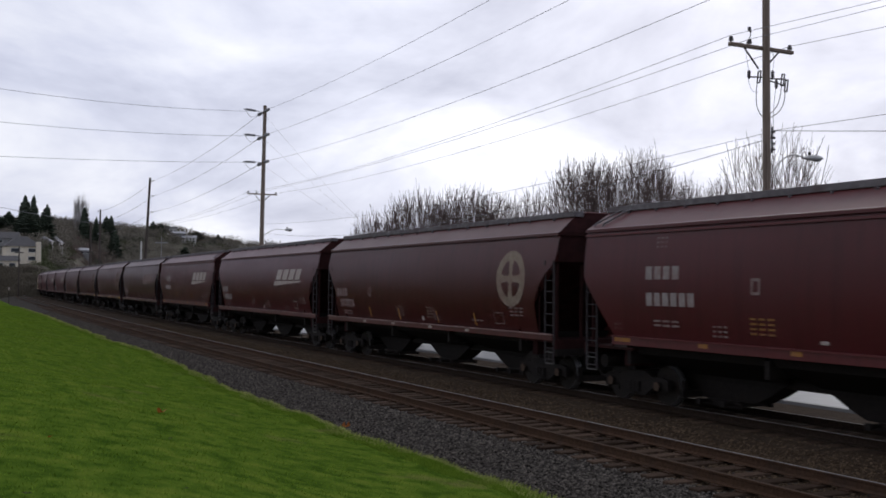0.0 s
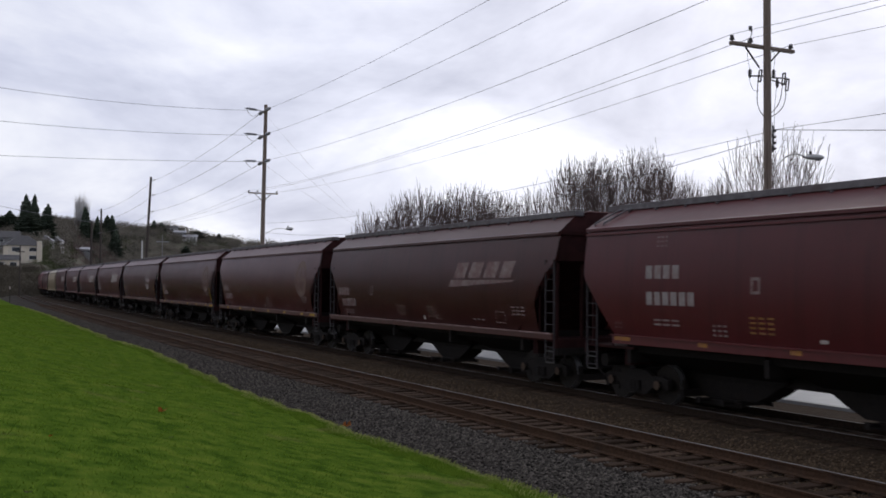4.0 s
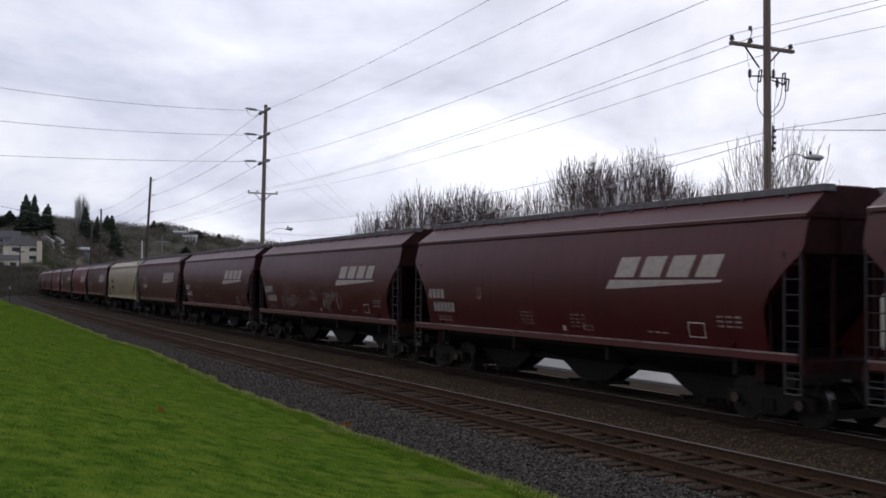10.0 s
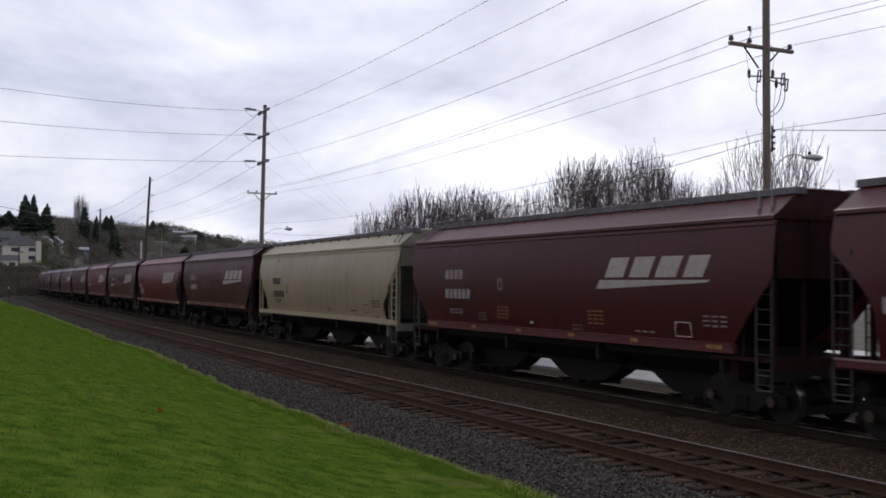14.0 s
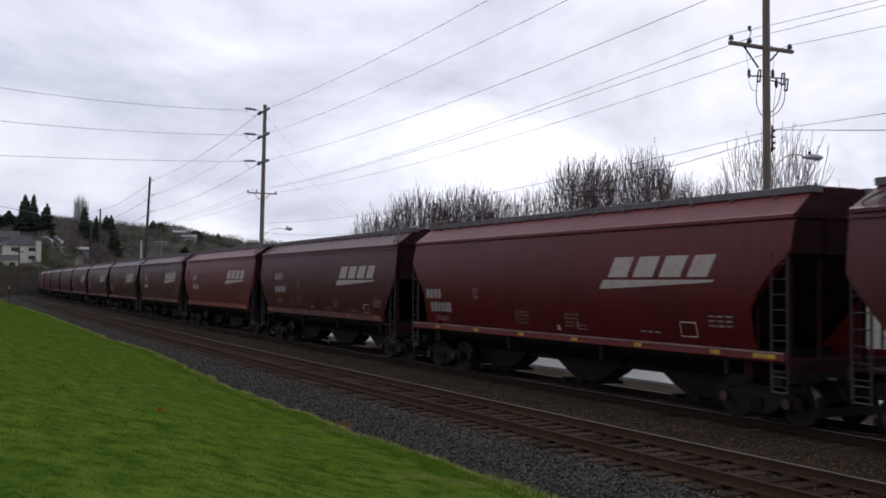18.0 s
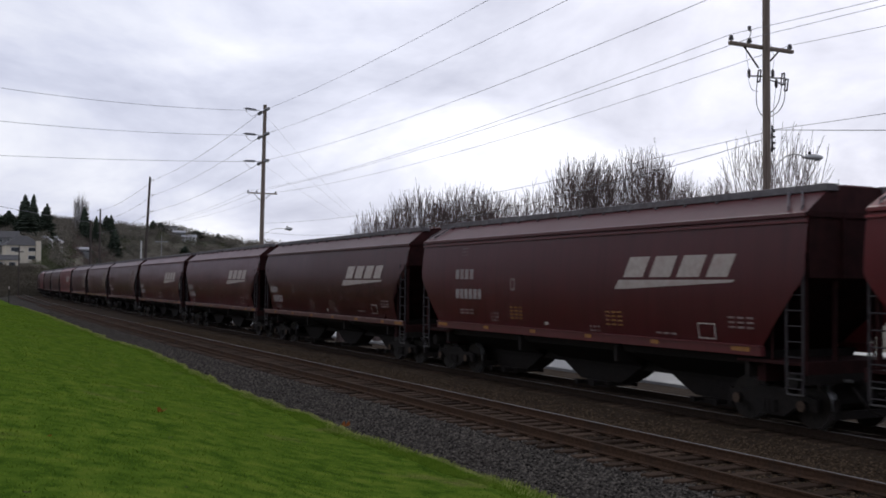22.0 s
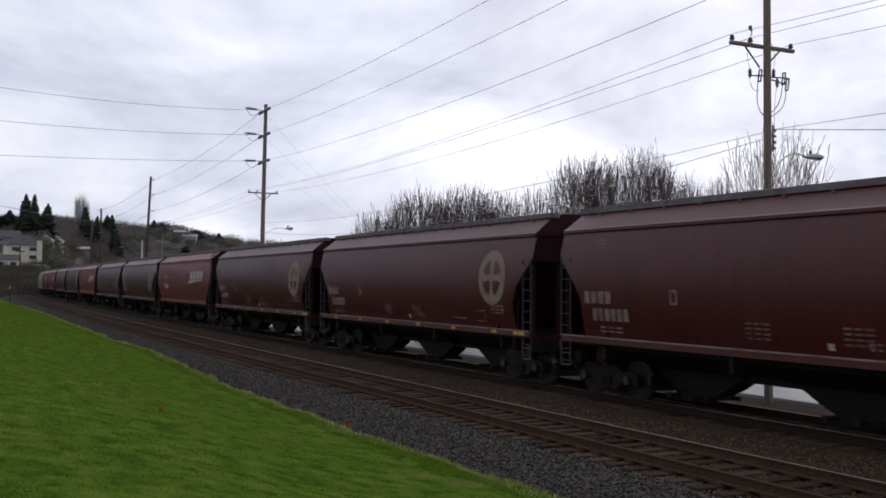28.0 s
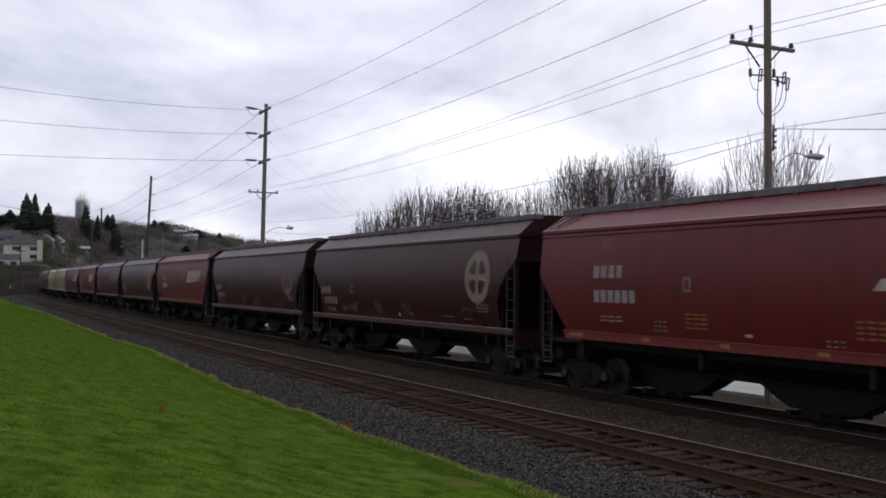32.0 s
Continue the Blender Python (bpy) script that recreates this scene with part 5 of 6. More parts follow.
def fit_out_pole():
    pole = POLE_OBJECTS[0]
    z = 9.42                                        # 8.82 m over the rails
    bm = bmesh.new()
    tube_bm(bm, (-0.10, -0.62, z - 0.02), (-0.10, 0.0, z + 0.03), 0.022, n=6)
    tube_bm(bm, (-0.10, 0.0, z), (-0.10, 0.85, z + 0.05), 0.022, n=6)
    tube_bm(bm, (-0.10, 0.0, z - 0.02), (-0.10, 0.80, z - 0.14), 0.022, n=6)
    part("fuse_bracket", bm, pole_iron, pole)
    for y, dz in ((-0.58, 0.02), (0.33, 0.10), (0.47, -0.16)):
        bm = bmesh.new()
        tube_bm(bm, (-0.10, y, z + dz - 0.10), (-0.10, y, z + dz + 0.16), 0.03, n=8)
        for j in range(3):
            tube_bm(bm, (-0.10, y, z + dz - 0.04 + 0.06 * j), (-0.10, y, z + dz - 0.01 + 0.06 * j), 0.055, n=10)
        part("arrester", bm, pole_iron, pole)
    for y, dz in ((-0.20, 0.02), (0.72, 0.02), (0.86, -0.14)):
        # an open fuse loop: hinge, tube and contact
        bm = bmesh.new()
        path_tube(bm, [(-0.10, y - 0.07, z + dz - 0.18), (-0.10, y - 0.02, z + dz + 0.16), (-0.10, y + 0.08, z + dz + 0.18), (-0.10, y + 0.03, z + dz - 0.16), (-0.10, y - 0.07, z + dz - 0.18)], 0.022)
        part("fuse_cutout", bm, pole_iron, pole)
    lead(pole, arc((-0.12, -0.25, z - 0.15), (-0.12, -0.05, z - 1.12), 0.15, -0.12), 0.013)
    lead(pole, arc((-0.12, -0.58, z - 0.1), (-0.12, -0.22, z - 0.42), 0.12, -0.05), 0.008)
    lead(pole, arc((-0.12, 0.70, z - 0.15), (-0.12, 0.08, z - 1.12), 0.10, 0.14), 0.013)
    lead(pole, arc((-0.12, 0.84, z - 0.25), (-0.12, 0.08, z - 1.20), 0.10, 0.22), 0.013)
    lead(pole, arc((-0.12, 0.47, z - 0.25), (-0.12, 0.40, z - 1.75), 0.0, -0.06), 0.007)
    lead(pole, arc((-0.10, -0.56, 10.52), (-0.10, -0.56, 10.78), 0.0, 0.05), 0.014)
    lead(pole, arc((-0.10, -0.66, 10.42), (-0.10, -0.58, z + 0.15), 0.0, -0.05), 0.006)
    lead(pole, arc((-0.10, 0.26, 10.40), (-0.10, 0.33, z + 0.25), 0.0, 0.08), 0.006)
    bm = bmesh.new()
    tube_bm(bm, (-0.10, -0.56, 10.72), (-0.10, -0.56, 10.84), 0.05, n=8)
    tube_bm(bm, (-0.10, -0.56, 10.78), (-0.10, -0.50, 10.70), 0.03, n=6)
    part("line_clamp", bm, pole_iron, pole)
    bm = bmesh.new()
    box_bm(bm, -0.03, 0.03, 0.18, 0.22, 7.25, 8.02, 0.01)
    for j in range(4):
        tube_bm(bm, (0, 0.21, 7.36 + 0.17 * j), (0, 0.30, 7.36 + 0.17 * j), 0.035, n=8)
    part("terminal_rack", bm, pole_iron, pole)
    bm = bmesh.new()
    tube_bm(bm, (0.05, -0.17, 0.0), (0.05, -0.15, 7.5), 0.03, n=8)
    part("riser_pipe", bm, pole_wood, pole)


def lamp_on(pole, arm, head, z0, label):
    """A cobra-head street lamp bolted to a pole: curved arm, housing and lens."""
    lamp = tagged(new("street_lamp"), label, "street lamp", "street lamps on the poles")
    lamp.location = (pole[0], pole[1], 0)
    a = Vector((0.0, 0.15, z0))
    e = Vector((arm[0] - pole[0], arm[1] - pole[1], arm[2]))
    pts = [a.lerp(e, u / 10) + Vector((0, 0, (e.z - z0) * 0.6 * math.sin(math.pi * u / 10))) for u in range(11)]
    part("arm", mesh_of("arm", *cord(pts, 0.021, 8), galvanised), galvanised, lamp)
    d = (pts[-1] - pts[-2])
    d.z = 0
    d.normalize()
    bm = bmesh.new()
    bmesh.ops.create_uvsphere(bm, u_segments=16, v_segments=10, radius=0.5)
    for v in bm.verts:
        v.co = Vector((v.co.x * head, v.co.y * head * 0.42, v.co.z * head * (0.34 if v.co.z > 0 else 0.22)))
    housing = part("housing", bm, galvanised, lamp, at=Matrix.Translation(e + d * head * 0.42) @ Matrix.Rotation(math.atan2(d.y, d.x), 4, "Z"))
    bm = bmesh.new()
    bmesh.ops.create_uvsphere(bm, u_segments=14, v_segments=8, radius=0.5)
    for v in bm.verts:
        v.co = Vector((v.co.x * head * 0.5 + head * 0.16, v.co.y * head * 0.34, min(0.0, v.co.z) * head * 0.32))
    part("lens", bm, porcelain, housing)
    bm = bmesh.new()
    tube_bm(bm, (-head * 0.2, 0, head * 0.12), (-head * 0.2, 0, head * 0.28), 0.045, n=8)
    part("photocell", bm, iron, housing)


fit_out_pole()
lamp_on(PB, (-21.62, 22.80, 6.53), 0.62, 6.05, "grey street lamp on a curved arm from the pole")
lamp_on(PA, (-76.2, 25.2, 6.95), 0.85, 6.5, "pale street lamp on a long curved arm")
# three lines that leave the second pole across the tracks, with their strain insulators
for k, z in enumerate(WIRE_Z):
    a, b = Vector((PA[0], PA[1] - 0.2, z - 0.05)), Vector((-60.0, -15.0, (15.6, 12.8, 9.6)[k]))
    wire(a, b, (1.2, 0.9, 0.4)[k], 0.014, "overhead line crossing the tracks", 40)
    d = (b - a).normalized()
    bm = bmesh.new()
    for j in range(6):
        c = a + d * (0.5 + 0.17 * j)
        tube_bm(bm, c, c + d * 0.09, 0.10, 0.07, n=10)
    tube_bm(bm, a, a + d * 1.7, 0.025, n=6)
    tagged(new("strain_insulator", finish(bm, "strain_insulator", porcelain)), "grey strain insulator string on a dead-end line", "insulator", "strain insulators")
    pts = [a + d * 1.6 * (1 - u / 8) + Vector((0, 0, -0.55 * math.sin(math.pi * u / 8))) for u in range(9)]
    tagged(new("jumper_wire", mesh_of("jumper_wire", *cord(pts, 0.016), wire_mat)), "drooping jumper wire at the pole", "wire", "overhead wires")
    wire((PA[0], PA[1] + 0.2, z - 0.3), (-101.4, 42.6 + k, 9.0 - 0.8 * k), 0.3, 0.006, "thin service line dropping across the street")
wire((-227.7, 32.3, 15.4), (-221.5, -4.0, 21.3), 0.5, 0.045)


white_siding = surface("white_siding", [(0.3, (0.50, 0.49, 0.46)), (0.7, (0.62, 0.61, 0.58))], 1.0, rough=0.8)
pole_grey = surface("grey_pole", [(0.3, (0.20, 0.20, 0.20)), (0.7, (0.28, 0.28, 0.27))], 2.0, rough=0.7)


def plain_pole(x, y, top, r, label, arm=0.0, mat=None):
    pole = tagged(new("utility_pole"), label, "utility pole")
    z0 = float(ground_z(np.float64(x), np.float64(y)))
    pole.location = (x, y, z0)
    bm = bmesh.new()
    tube_bm(bm, (0, 0, 0), (0, 0, top - z0), r, r * 0.7, 10)
    part("shaft", bm, mat or pole_dark, pole)
    if arm:
        bm = bmesh.new()
        box_bm(bm, -0.08, 0.08, -arm, arm, top - z0 - 1.3, top - z0 - 1.1)
        part("crossarm", bm, mat or pole_dark, pole)
    return pole


plain_pole(-227.7, 32.3, 15.6, 0.28, "dark wooden pole with a pale base beside the far track")
plain_pole(-186.0, 38.5, 11.2, 0.08, "slim grey pole with a short crossarm", 1.1, pole_grey)
plain_pole(-132.4, 24.9, 8.0, 0.13, "pale steel stub pole beside a wooden pole", 0.0, white_siding)
plain_pole(-214.3, 17.25, 9.65, 0.15, "thin dark pole with a short crossarm by the curve", 0.8)


def marker_post():
    x, y = -150.0, 10.9
    post = tagged(new("marker_post"), "small white trackside marker on a thin post", "marker")
    z0 = float(ground_z(np.float64(x), np.float64(y)))
    post.location = (x, y, z0)
    bm = bmesh.new()
    tube_bm(bm, (0, 0, 0), (0, 0, 1.9 - z0), 0.04, n=6)
    part("post", bm, iron, post)
    bm = bmesh.new()
    box_bm(bm, 0.02, 0.06, -0.10, 0.10, 1.65 - z0, 2.05 - z0, 0.01)
    part("plate", bm, letter_white, post)


marker_post()

# ---- the hillside: woods, conifers and houses ----


def tufts(name, mat, label, spots, seed, blades=70, upright=0.8):
    """Far woods: each tree a bundle of thin upright slivers round a short stem."""
    rng = np.random.default_rng(seed)
    tri = []
    for x, y, z, w, h in spots:
        n = blades
        a = rng.random(n) * 6.283
        r = np.sqrt(rng.random(n)) * w
        hh = h * (0.35 + 0.65 * np.sqrt(np.clip(1 - (r / w) ** 2, 0, 1))) * (0.75 + 0.35 * rng.random(n))
        bx, by = x + r * np.cos(a), y + r * np.sin(a)
        z0 = z + hh * rng.random(n) * 0.75
        ln = h * (0.07 + 0.09 * rng.random(n))
        wd = 0.034 * w * (0.5 + rng.random(n))
        ta = rng.random(n) * 6.283
        ox, oy = (rng.random(n) - 0.5) * ln * (1 - upright) * 2, (rng.random(n) - 0.5) * ln * (1 - upright) * 2
        p = np.empty((n, 3, 3))
        p[:, 0] = np.stack([bx - wd * np.cos(ta), by - wd * np.sin(ta), z0], -1)
        p[:, 1] = np.stack([bx + wd * np.cos(ta), by + wd * np.sin(ta), z0], -1)
        p[:, 2] = np.stack([bx + ox, by + oy, np.minimum(z0 + ln, z + hh + 0.2 * ln)], -1)
        tri.append(p.reshape(-1, 3))
    v = np.concatenate(tri)
    return tagged(new(name, mesh_of(name, v.tolist(), np.arange(len(v)).reshape(-1, 3).tolist(), mat)), label, "woods", kind="stuff")


def polar(a, r):
    return -r * math.cos(radians(a)), r * math.sin(radians(a))


def hill_spots(count, seed, a0, a1, r0, r1, w, h):
    rng = random.Random(seed)
    out = []
    for _ in range(count):
        a, r = rng.uniform(a0, a1), r0 + (r1 - r0) * rng.random() ** 0.8
        x, y = polar(a, r)
        k = rng.uniform(0.6, 1.3)
        out.append((x, y, float(ground_z(np.float64(x), np.float64(y))) - 0.3, w * k, h * k))
    return out


tufts("hill_woods", brush_mat, "bare brown winter woods on the hillside", hill_spots(1150, 1, 6.0, 27, 430, 680, 4.0, 5.0), 11, 180, 0.3)
tufts("hill_woods", brush_mat, "dense bare brush on the steep slope", hill_spots(900, 21, 6.6, 15, 450, 600, 2.6, 2.8), 31, 170, 0.3)
tufts("hill_evergreens", fir_mat, "dark evergreen clumps among the houses", hill_spots(46, 23, 7.0, 11.0, 470, 560, 1.9, 4.2), 33, 260, 0.4)
tufts("hill_evergreens", fir_mat, "dark evergreen clumps along the ridge", hill_spots(34, 24, 11.0, 18.0, 540, 640, 1.9, 3.4), 34, 240, 0.4)
tufts("russet_brush", russet_brush, "reddish-brown bare brush below the houses", hill_spots(230, 22, 6.9, 9.3, 430, 505, 2.6, 2.6), 32, 200, 0.3)
tufts("hill_woods", brush_mat, "bare grey-brown woods round the houses", hill_spots(420, 5, 1.5, 7.0, 365, 560, 3.6, 4.2), 16, 230, 0.3)
tufts("trackside_brush", low_brush, "tangled bare brown brush at the curve", hill_spots(520, 2, 1.5, 6.4, 226, 330, 2.2, 2.0), 12, 220, 0.2)
tufts("hill_evergreens", brush_green, "dull green evergreen shrubs on the hillside", hill_spots(200, 3, 5.2, 7.2, 340, 470, 2.4, 2.2), 13, 220, 0.1)
tufts("hill_evergreens", brush_green, "dull green evergreens among bare woods", hill_spots(150, 6, 7.5, 24, 500, 640, 3.0, 4.2), 17, 240, 0.3)
tufts("hill_evergreens", brush_green, "green ivy slope below the cream house", hill_spots(150, 41, 5.3, 6.7, 300, 400, 2.0, 1.6), 42, 220, 0.1)
tufts("far_trees", brush_mat, "distant bare trees low on the skyline", hill_spots(420, 4, 14, 40, 640, 850, 5.0, 6.5), 14, 200, 0.4)
tufts("street_trees", bark_mat, "fine bare treetops just over the train", [(-88 - 1.3 * k, 34 + 1.6 * k, -0.5, 2.6, 6.5 + 1.1 * (k % 3)) for k in range(9)], 15, 260, 0.9)


def conifer(a, r, height, width, seed, label="tall dark green conifer on the hillside", bottom=0.03):
    """Trunk and whorls of drooping ragged boughs."""
    rng = random.Random(seed)
    x, y = polar(a, r)
    z = float(ground_z(np.float64(x), np.float64(y))) - 0.3
    tree = tagged(new("conifer"), label, "conifer", "conifers on the hill")
    tree.location = (x, y, z)
    bm = bmesh.new()
    tube_bm(bm, (0, 0, 0), (0, 0, height * 0.97), 0.35, 0.05, 8)
    part("trunk", bm, bark_mat, tree)
    verts, faces = [], []
    levels = 44
    lobes = [rng.uniform(0.7, 1.25) for _ in range(9)]
    for k in range(levels):
        u = bottom + (1 - bottom) * k / levels
        rad = width * 1.75 * (1 - u) ** 0.70 * rng.uniform(0.62, 1.12) + 0.2
        for _ in range(28):
            b = rng.uniform(0, 6.283)
            rr = rad * rng.uniform(0.45, 1.15) * lobes[int(b / 6.284 * 9)]
            z0 = height * (u + rng.uniform(-0.012, 0.02))
            c, s = math.cos(b), math.sin(b)
            w = rr * 0.22
            i = len(verts)
            verts += [(0.1 * c, 0.1 * s, z0 + 0.04 * height), (rr * 0.6 * c - w * s, rr * 0.6 * s + w * c, z0 - 0.006 * height),
                      (rr * c, rr * s, z0 - 0.02 * height + rng.uniform(-0.2, 0.3)), (rr * 0.6 * c + w * s, rr * 0.6 * s - w * c, z0 - 0.006 * height),
                      (rr * 0.5 * c, rr * 0.5 * s, z0 - 0.04 * height)]
            faces += [(i, i + 1, i + 2), (i, i + 2, i + 3), (i + 1, i + 4, i + 2), (i + 4, i + 3, i + 2)]
    part("foliage", mesh_of("foliage", verts, faces, fir_mat), fir_mat, tree)


for j, (a, r, height, width) in enumerate([(4.83, 410, 16.2, 3.4), (5.26, 414, 16.0, 2.4), (5.92, 426, 13.5, 3.2), (4.08, 444, 7.7, 3.4), (7.73, 505, 16.2, 2.8), (8.35, 515, 12.6, 2.0),
                                            (8.86, 544, 9.6, 2.4), (9.09, 540, 11.5, 2.8), (9.29, 510, 13.0, 2.8), (11.25, 590, 6.0, 2.4), (11.63, 590, 5.4, 2.0), (3.73, 440, 6.0, 4.0), (12.93, 560, 6.0, 2.4), (13.50, 612, 4.6, 3.4),
                                            (14.67, 635, 4.5, 2.4)]):
    conifer(a, r, height, width, 40 + j, "slender dark conifer on the hillside" if width < 3.5 else "tall dark green conifer on the hillside")


def far_poplar(a, r, height, width, seed):
    x, y = polar(a, r)
    z = float(ground_z(np.float64(x), np.float64(y)))
    rng = random.Random(seed)
    tree = tagged(new("poplar"), "tall bare pale poplar on the hillside", "tree")
    tree.location = (x, y, z - 0.3)
    verts, faces = [], []
    for _ in range(420):
        b, r0 = rng.uniform(0, 6.283), rng.random() * width
        z0 = height * rng.uniform(0.1, 0.7)
        h1 = min(height * rng.uniform(0.18, 0.34), height - z0)
        i = len(verts)
        c, s = math.cos(b), math.sin(b)
        verts += [(r0 * 0.5 * c - 0.14, r0 * 0.5 * s, z0), (r0 * 0.5 * c + 0.14, r0 * 0.5 * s, z0), (r0 * c, r0 * s, z0 + h1)]
        faces.append((i, i + 1, i + 2))
    bm = bmesh.new()
    tube_bm(bm, (0, 0, 0), (0, 0, height * 0.8), 0.4, 0.08, 8)
    part("trunk", bm, poplar_mat, tree)
    part("crown", mesh_of("crown", verts, faces, poplar_mat), poplar_mat, tree)


poplar_mat = surface("pale_bark", [(0.3, (0.38, 0.345, 0.31)), (0.7, (0.52, 0.48, 0.44))], 1.0, rough=0.95, space="World")
for j, (a, h) in enumerate(((7.31, 18.5), (7.47, 21.6), (7.64, 22.4), (7.84, 20.5))):
    far_poplar(a, 512, h, 1.9, 60 + j)

cream = surface("cream_stucco", [(0.3, (0.55, 0.49, 0.38)), (0.7, (0.66, 0.60, 0.48))], 1.0, rough=0.9)
grey_siding = surface("grey_siding", [(0.3, (0.16, 0.16, 0.16)), (0.7, (0.23, 0.23, 0.225))], 1.0, rough=0.8)
tan_siding = surface("tan_siding", [(0.3, (0.26, 0.20, 0.14)), (0.7, (0.34, 0.27, 0.20))], 1.0, rough=0.8)
shingle = surface("grey_shingle", [(0.3, (0.055, 0.052, 0.053)), (0.7, (0.10, 0.097, 0.096))], 3.0, rough=0.9)
brown_roof = surface("brown_shingle", [(0.3, (0.07, 0.055, 0.045)), (0.7, (0.12, 0.10, 0.085))], 3.0, rough=0.9)
pale_roof = surface("pale_roof", [(0.3, (0.28, 0.28, 0.29)), (0.7, (0.38, 0.38, 0.39))], 3.0, rough=0.8)
window_glass = surface("dark_glass", [(0.3, (0.02, 0.025, 0.03)), (0.7, (0.04, 0.045, 0.05))], 1.0, rough=0.25, spec=0.3)


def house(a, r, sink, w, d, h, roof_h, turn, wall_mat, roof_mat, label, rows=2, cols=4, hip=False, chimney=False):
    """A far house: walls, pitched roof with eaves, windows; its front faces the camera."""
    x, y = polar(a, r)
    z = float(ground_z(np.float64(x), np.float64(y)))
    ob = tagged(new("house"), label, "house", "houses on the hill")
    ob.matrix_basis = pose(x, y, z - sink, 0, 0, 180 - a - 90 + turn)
    bm = bmesh.new()
    box_bm(bm, -w / 2, w / 2, -d / 2, d / 2, -4, h)
    part("wall", bm, wall_mat, ob)
    bm = bmesh.new()
    e = 0.5
    in_x = d / 2 if hip else 0.0
    v = [bm.verts.new(q) for q in ((-w / 2 - e, -d / 2 - e, h), (w / 2 + e, -d / 2 - e, h), (w / 2 + e, d / 2 + e, h), (-w / 2 - e, d / 2 + e, h),
                                   (-w / 2 - e + in_x, 0, h + roof_h), (w / 2 + e - in_x, 0, h + roof_h))]
    for q in ((0, 1, 5, 4), (2, 3, 4, 5), (1, 2, 5), (3, 0, 4), (3, 2, 1, 0)):
        bm.faces.new([v[i] for i in q])
    bmesh.ops.recalc_face_normals(bm, faces=bm.faces)
    part("roof", bm, roof_mat, ob)
    ww, wh = w / cols * 0.5, h / rows * 0.45
    for i in range(rows):
        for j in range(cols):
            cx, cz = -w / 2 + w * (j + 0.5) / cols, h * (i + 0.5) / rows
            win = part("window", shared(f"window{ww:.2f}{wh:.2f}", lambda bm: (box_bm(bm, -ww / 2 - 0.08, ww / 2 + 0.08, -0.05, 0.05, -wh / 2 - 0.08, wh / 2 + 0.08))),
                       white_siding, ob, at=(cx, -d / 2 - 0.02, cz))
            part("pane", shared(f"pane{ww:.2f}{wh:.2f}", lambda bm: (box_bm(bm, -ww / 2, ww / 2, -0.075, -0.054, -wh / 2, wh / 2))), window_glass, win)
    if chimney:
        bm = bmesh.new()
        box_bm(bm, w * 0.33, w * 0.48, -d / 2 - 0.7, -d / 2 - 0.05, -4, h + roof_h * 0.45)
        part("chimney", bm, wall_mat, ob)


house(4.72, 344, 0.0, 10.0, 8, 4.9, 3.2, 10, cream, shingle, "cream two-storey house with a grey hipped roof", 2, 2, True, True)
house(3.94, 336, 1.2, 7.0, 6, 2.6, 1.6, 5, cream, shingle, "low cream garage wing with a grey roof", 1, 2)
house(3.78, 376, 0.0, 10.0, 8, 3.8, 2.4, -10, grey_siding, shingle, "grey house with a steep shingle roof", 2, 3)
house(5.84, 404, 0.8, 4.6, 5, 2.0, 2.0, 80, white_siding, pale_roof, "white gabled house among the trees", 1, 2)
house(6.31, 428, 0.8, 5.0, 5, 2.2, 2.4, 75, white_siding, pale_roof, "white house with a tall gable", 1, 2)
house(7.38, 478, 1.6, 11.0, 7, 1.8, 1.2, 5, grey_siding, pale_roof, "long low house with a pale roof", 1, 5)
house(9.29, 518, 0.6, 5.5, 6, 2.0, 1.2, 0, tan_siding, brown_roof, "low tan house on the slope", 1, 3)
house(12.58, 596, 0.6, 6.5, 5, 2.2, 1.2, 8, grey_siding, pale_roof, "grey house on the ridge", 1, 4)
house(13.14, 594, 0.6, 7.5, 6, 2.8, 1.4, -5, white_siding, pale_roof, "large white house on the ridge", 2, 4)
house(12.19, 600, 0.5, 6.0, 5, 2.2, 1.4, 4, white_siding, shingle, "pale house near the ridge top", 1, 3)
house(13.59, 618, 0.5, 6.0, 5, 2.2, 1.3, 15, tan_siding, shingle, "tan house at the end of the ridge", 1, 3)

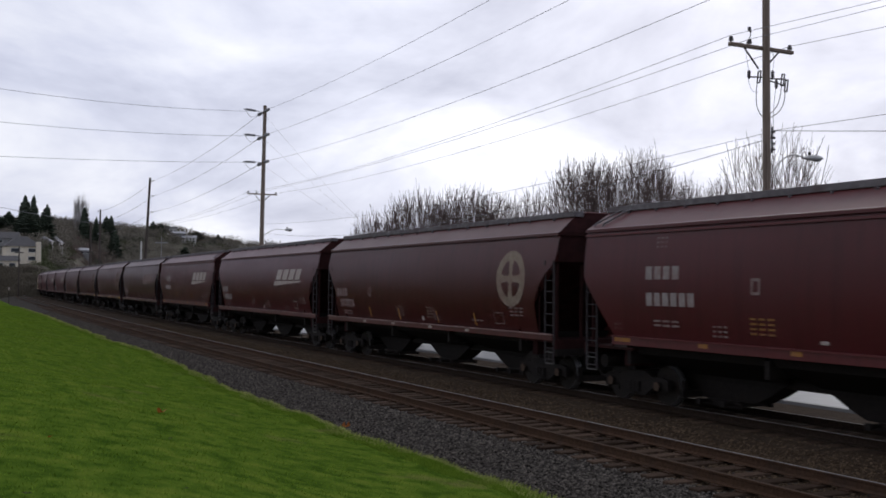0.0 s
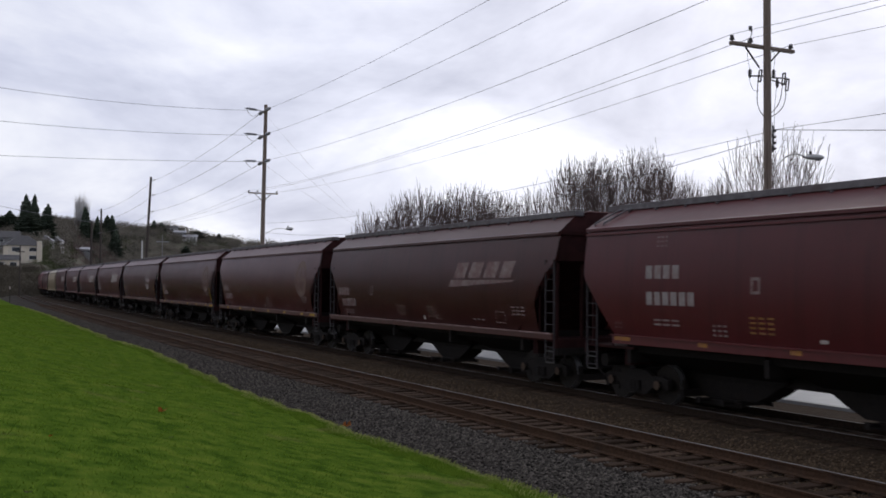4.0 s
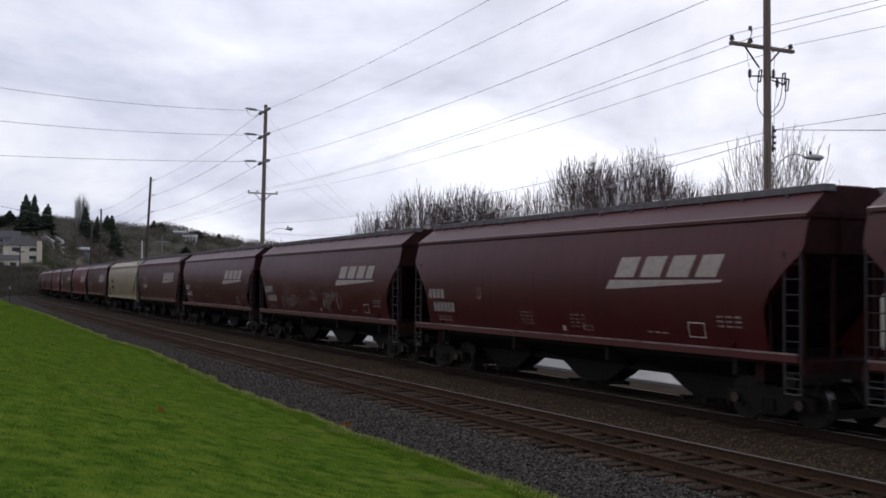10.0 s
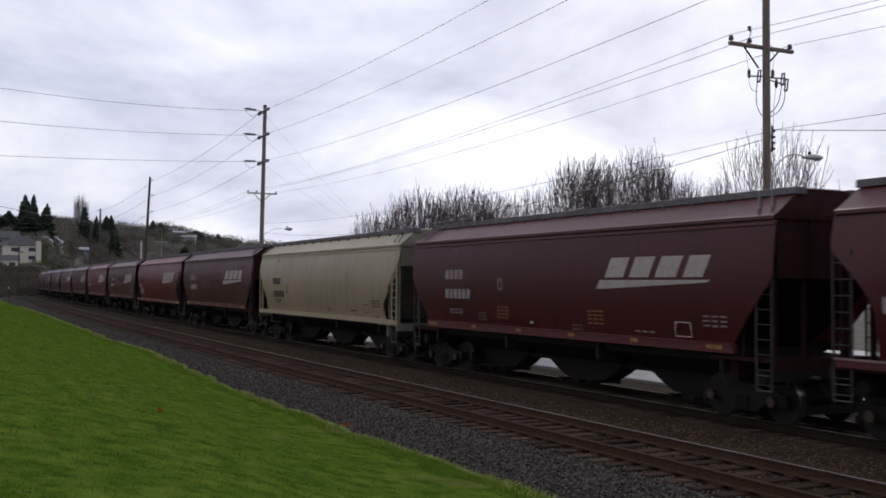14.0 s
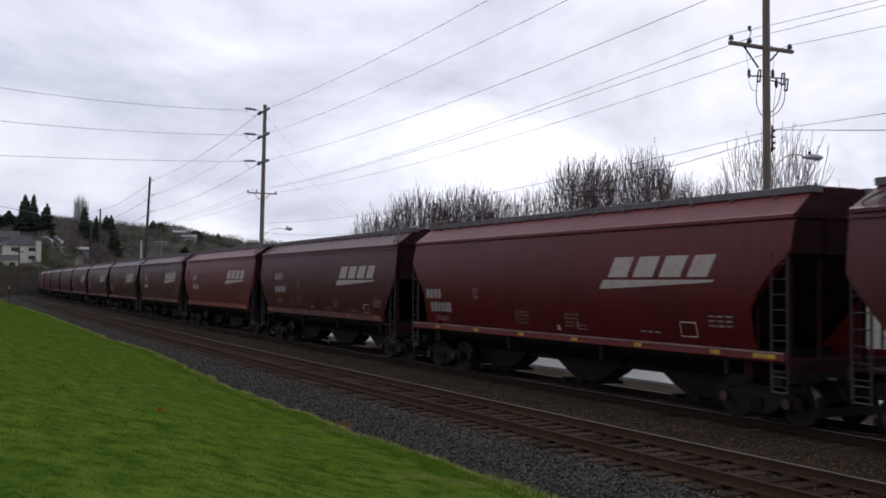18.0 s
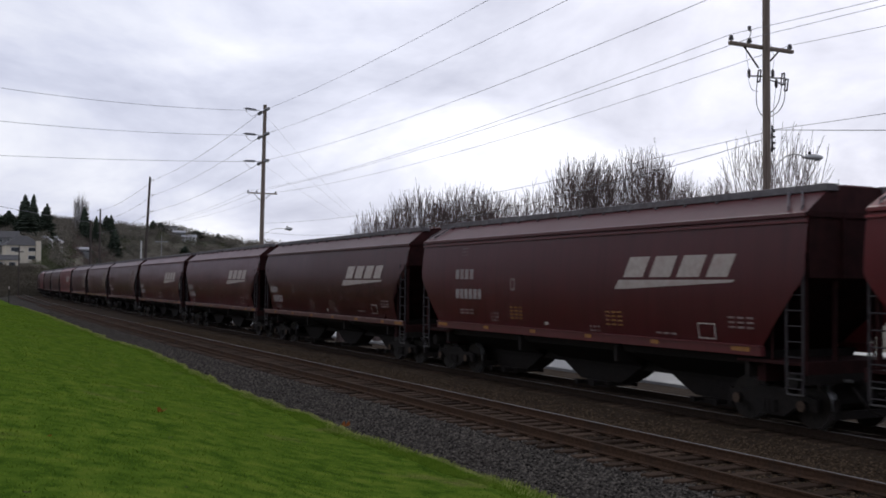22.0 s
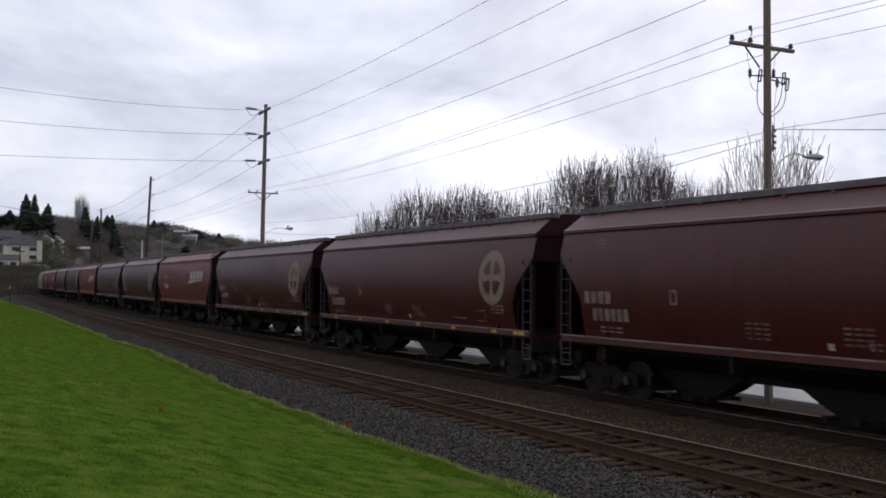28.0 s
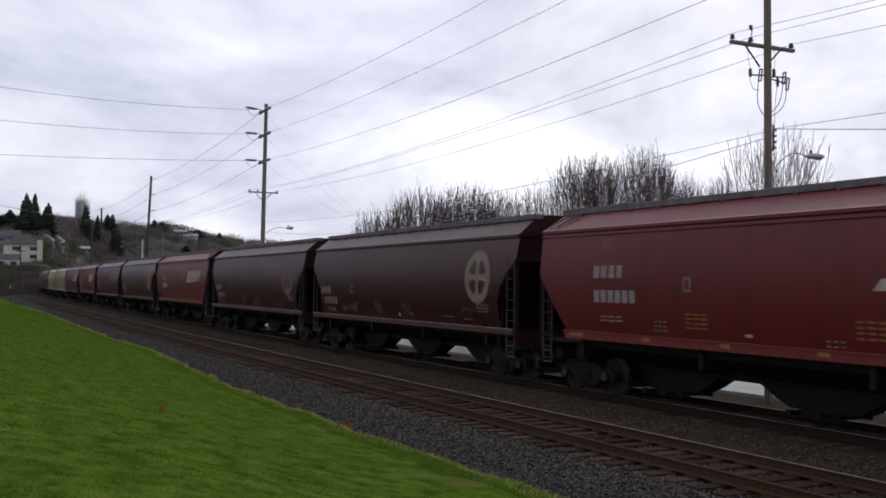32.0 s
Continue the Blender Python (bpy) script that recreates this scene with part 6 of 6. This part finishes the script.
# ---- fallen leaves on the lawn ----
leaf_mat = surface("fallen_leaf", [(0.3, (0.36, 0.15, 0.045)), (0.7, (0.50, 0.24, 0.08))], 30.0, rough=0.7)
dark_leaf = surface("dark_leaf", [(0.3, (0.02, 0.014, 0.010)), (0.7, (0.045, 0.03, 0.02))], 30.0, rough=0.8)


def fallen_leaf(x, y, size, mat, label, seed):
    rng = random.Random(seed)
    bm = bmesh.new()
    mid = bm.verts.new((0, 0, 0.0))
    rim = []
    for i in range(14):
        a = 2 * math.pi * i / 14
        r = size * (1.0 if i % 2 else 0.6) * rng.uniform(0.85, 1.15)
        rim.append(bm.verts.new((r * math.cos(a), r * math.sin(a), size * rng.uniform(0.0, 1.0) * (1.3 if math.cos(a) > 0 and mat == leaf_mat else 0.3))))
    fs = [bm.faces.new((mid, rim[i], rim[(i + 1) % 14])) for i in range(14)]
    bmesh.ops.solidify(bm, geom=fs, thickness=0.003)
    ob = tagged(new("fallen_leaf", finish(bm, "fallen_leaf", mat)), label, "leaf", "fallen leaves")
    ob.location = (x, y, float(bank(np.float64(x), np.float64(y))) + 0.03)


for k, (x, y, size) in enumerate([(-18.61, 3.90, 0.085), (-20.68, 8.25, 0.10), (-12.59, 1.38, 0.03)]):
    fallen_leaf(x, y, size, leaf_mat, "curled orange leaf fallen on the lawn", 70 + k)
for k, (x, y, size) in enumerate([(-14.54, 3.18, 0.036), (-9.10, 0.83, 0.040), (-9.95, 2.34, 0.028)]):
    fallen_leaf(x, y, size, dark_leaf, "dark rotting leaf on the lawn", 80 + k)


# ---- motion of the train ----


def motions():
    times = [0.5 * k for k in range(65)]
    for car, s0 in CARS:
        rows = []
        for t in times:
            x, y, ph = line(s0 + travelled(t))
            rows.append((t, pose(float(x), float(y), 0, 0, 0, math.degrees(float(ph)))))
        walk(car, rows)
    # all wheels turn alike: the front and the rear axle of a truck each have one spin
    for ax in (-1, 1):
        first = WHEELS[ax][0]
        walk(first, [(k / FPS, pose(ax * 0.89, 0, 0.4572, 0, math.degrees(travelled(k / FPS) / 0.4572), 0)) for k in range(32 * FPS + 1)])
        for other in WHEELS[ax][1:]:
            other.rotation_mode = "QUATERNION"
            keys = other.animation_data_create()
            keys.action = first.animation_data.action
            keys.action_slot = first.animation_data.action_slot


motions()
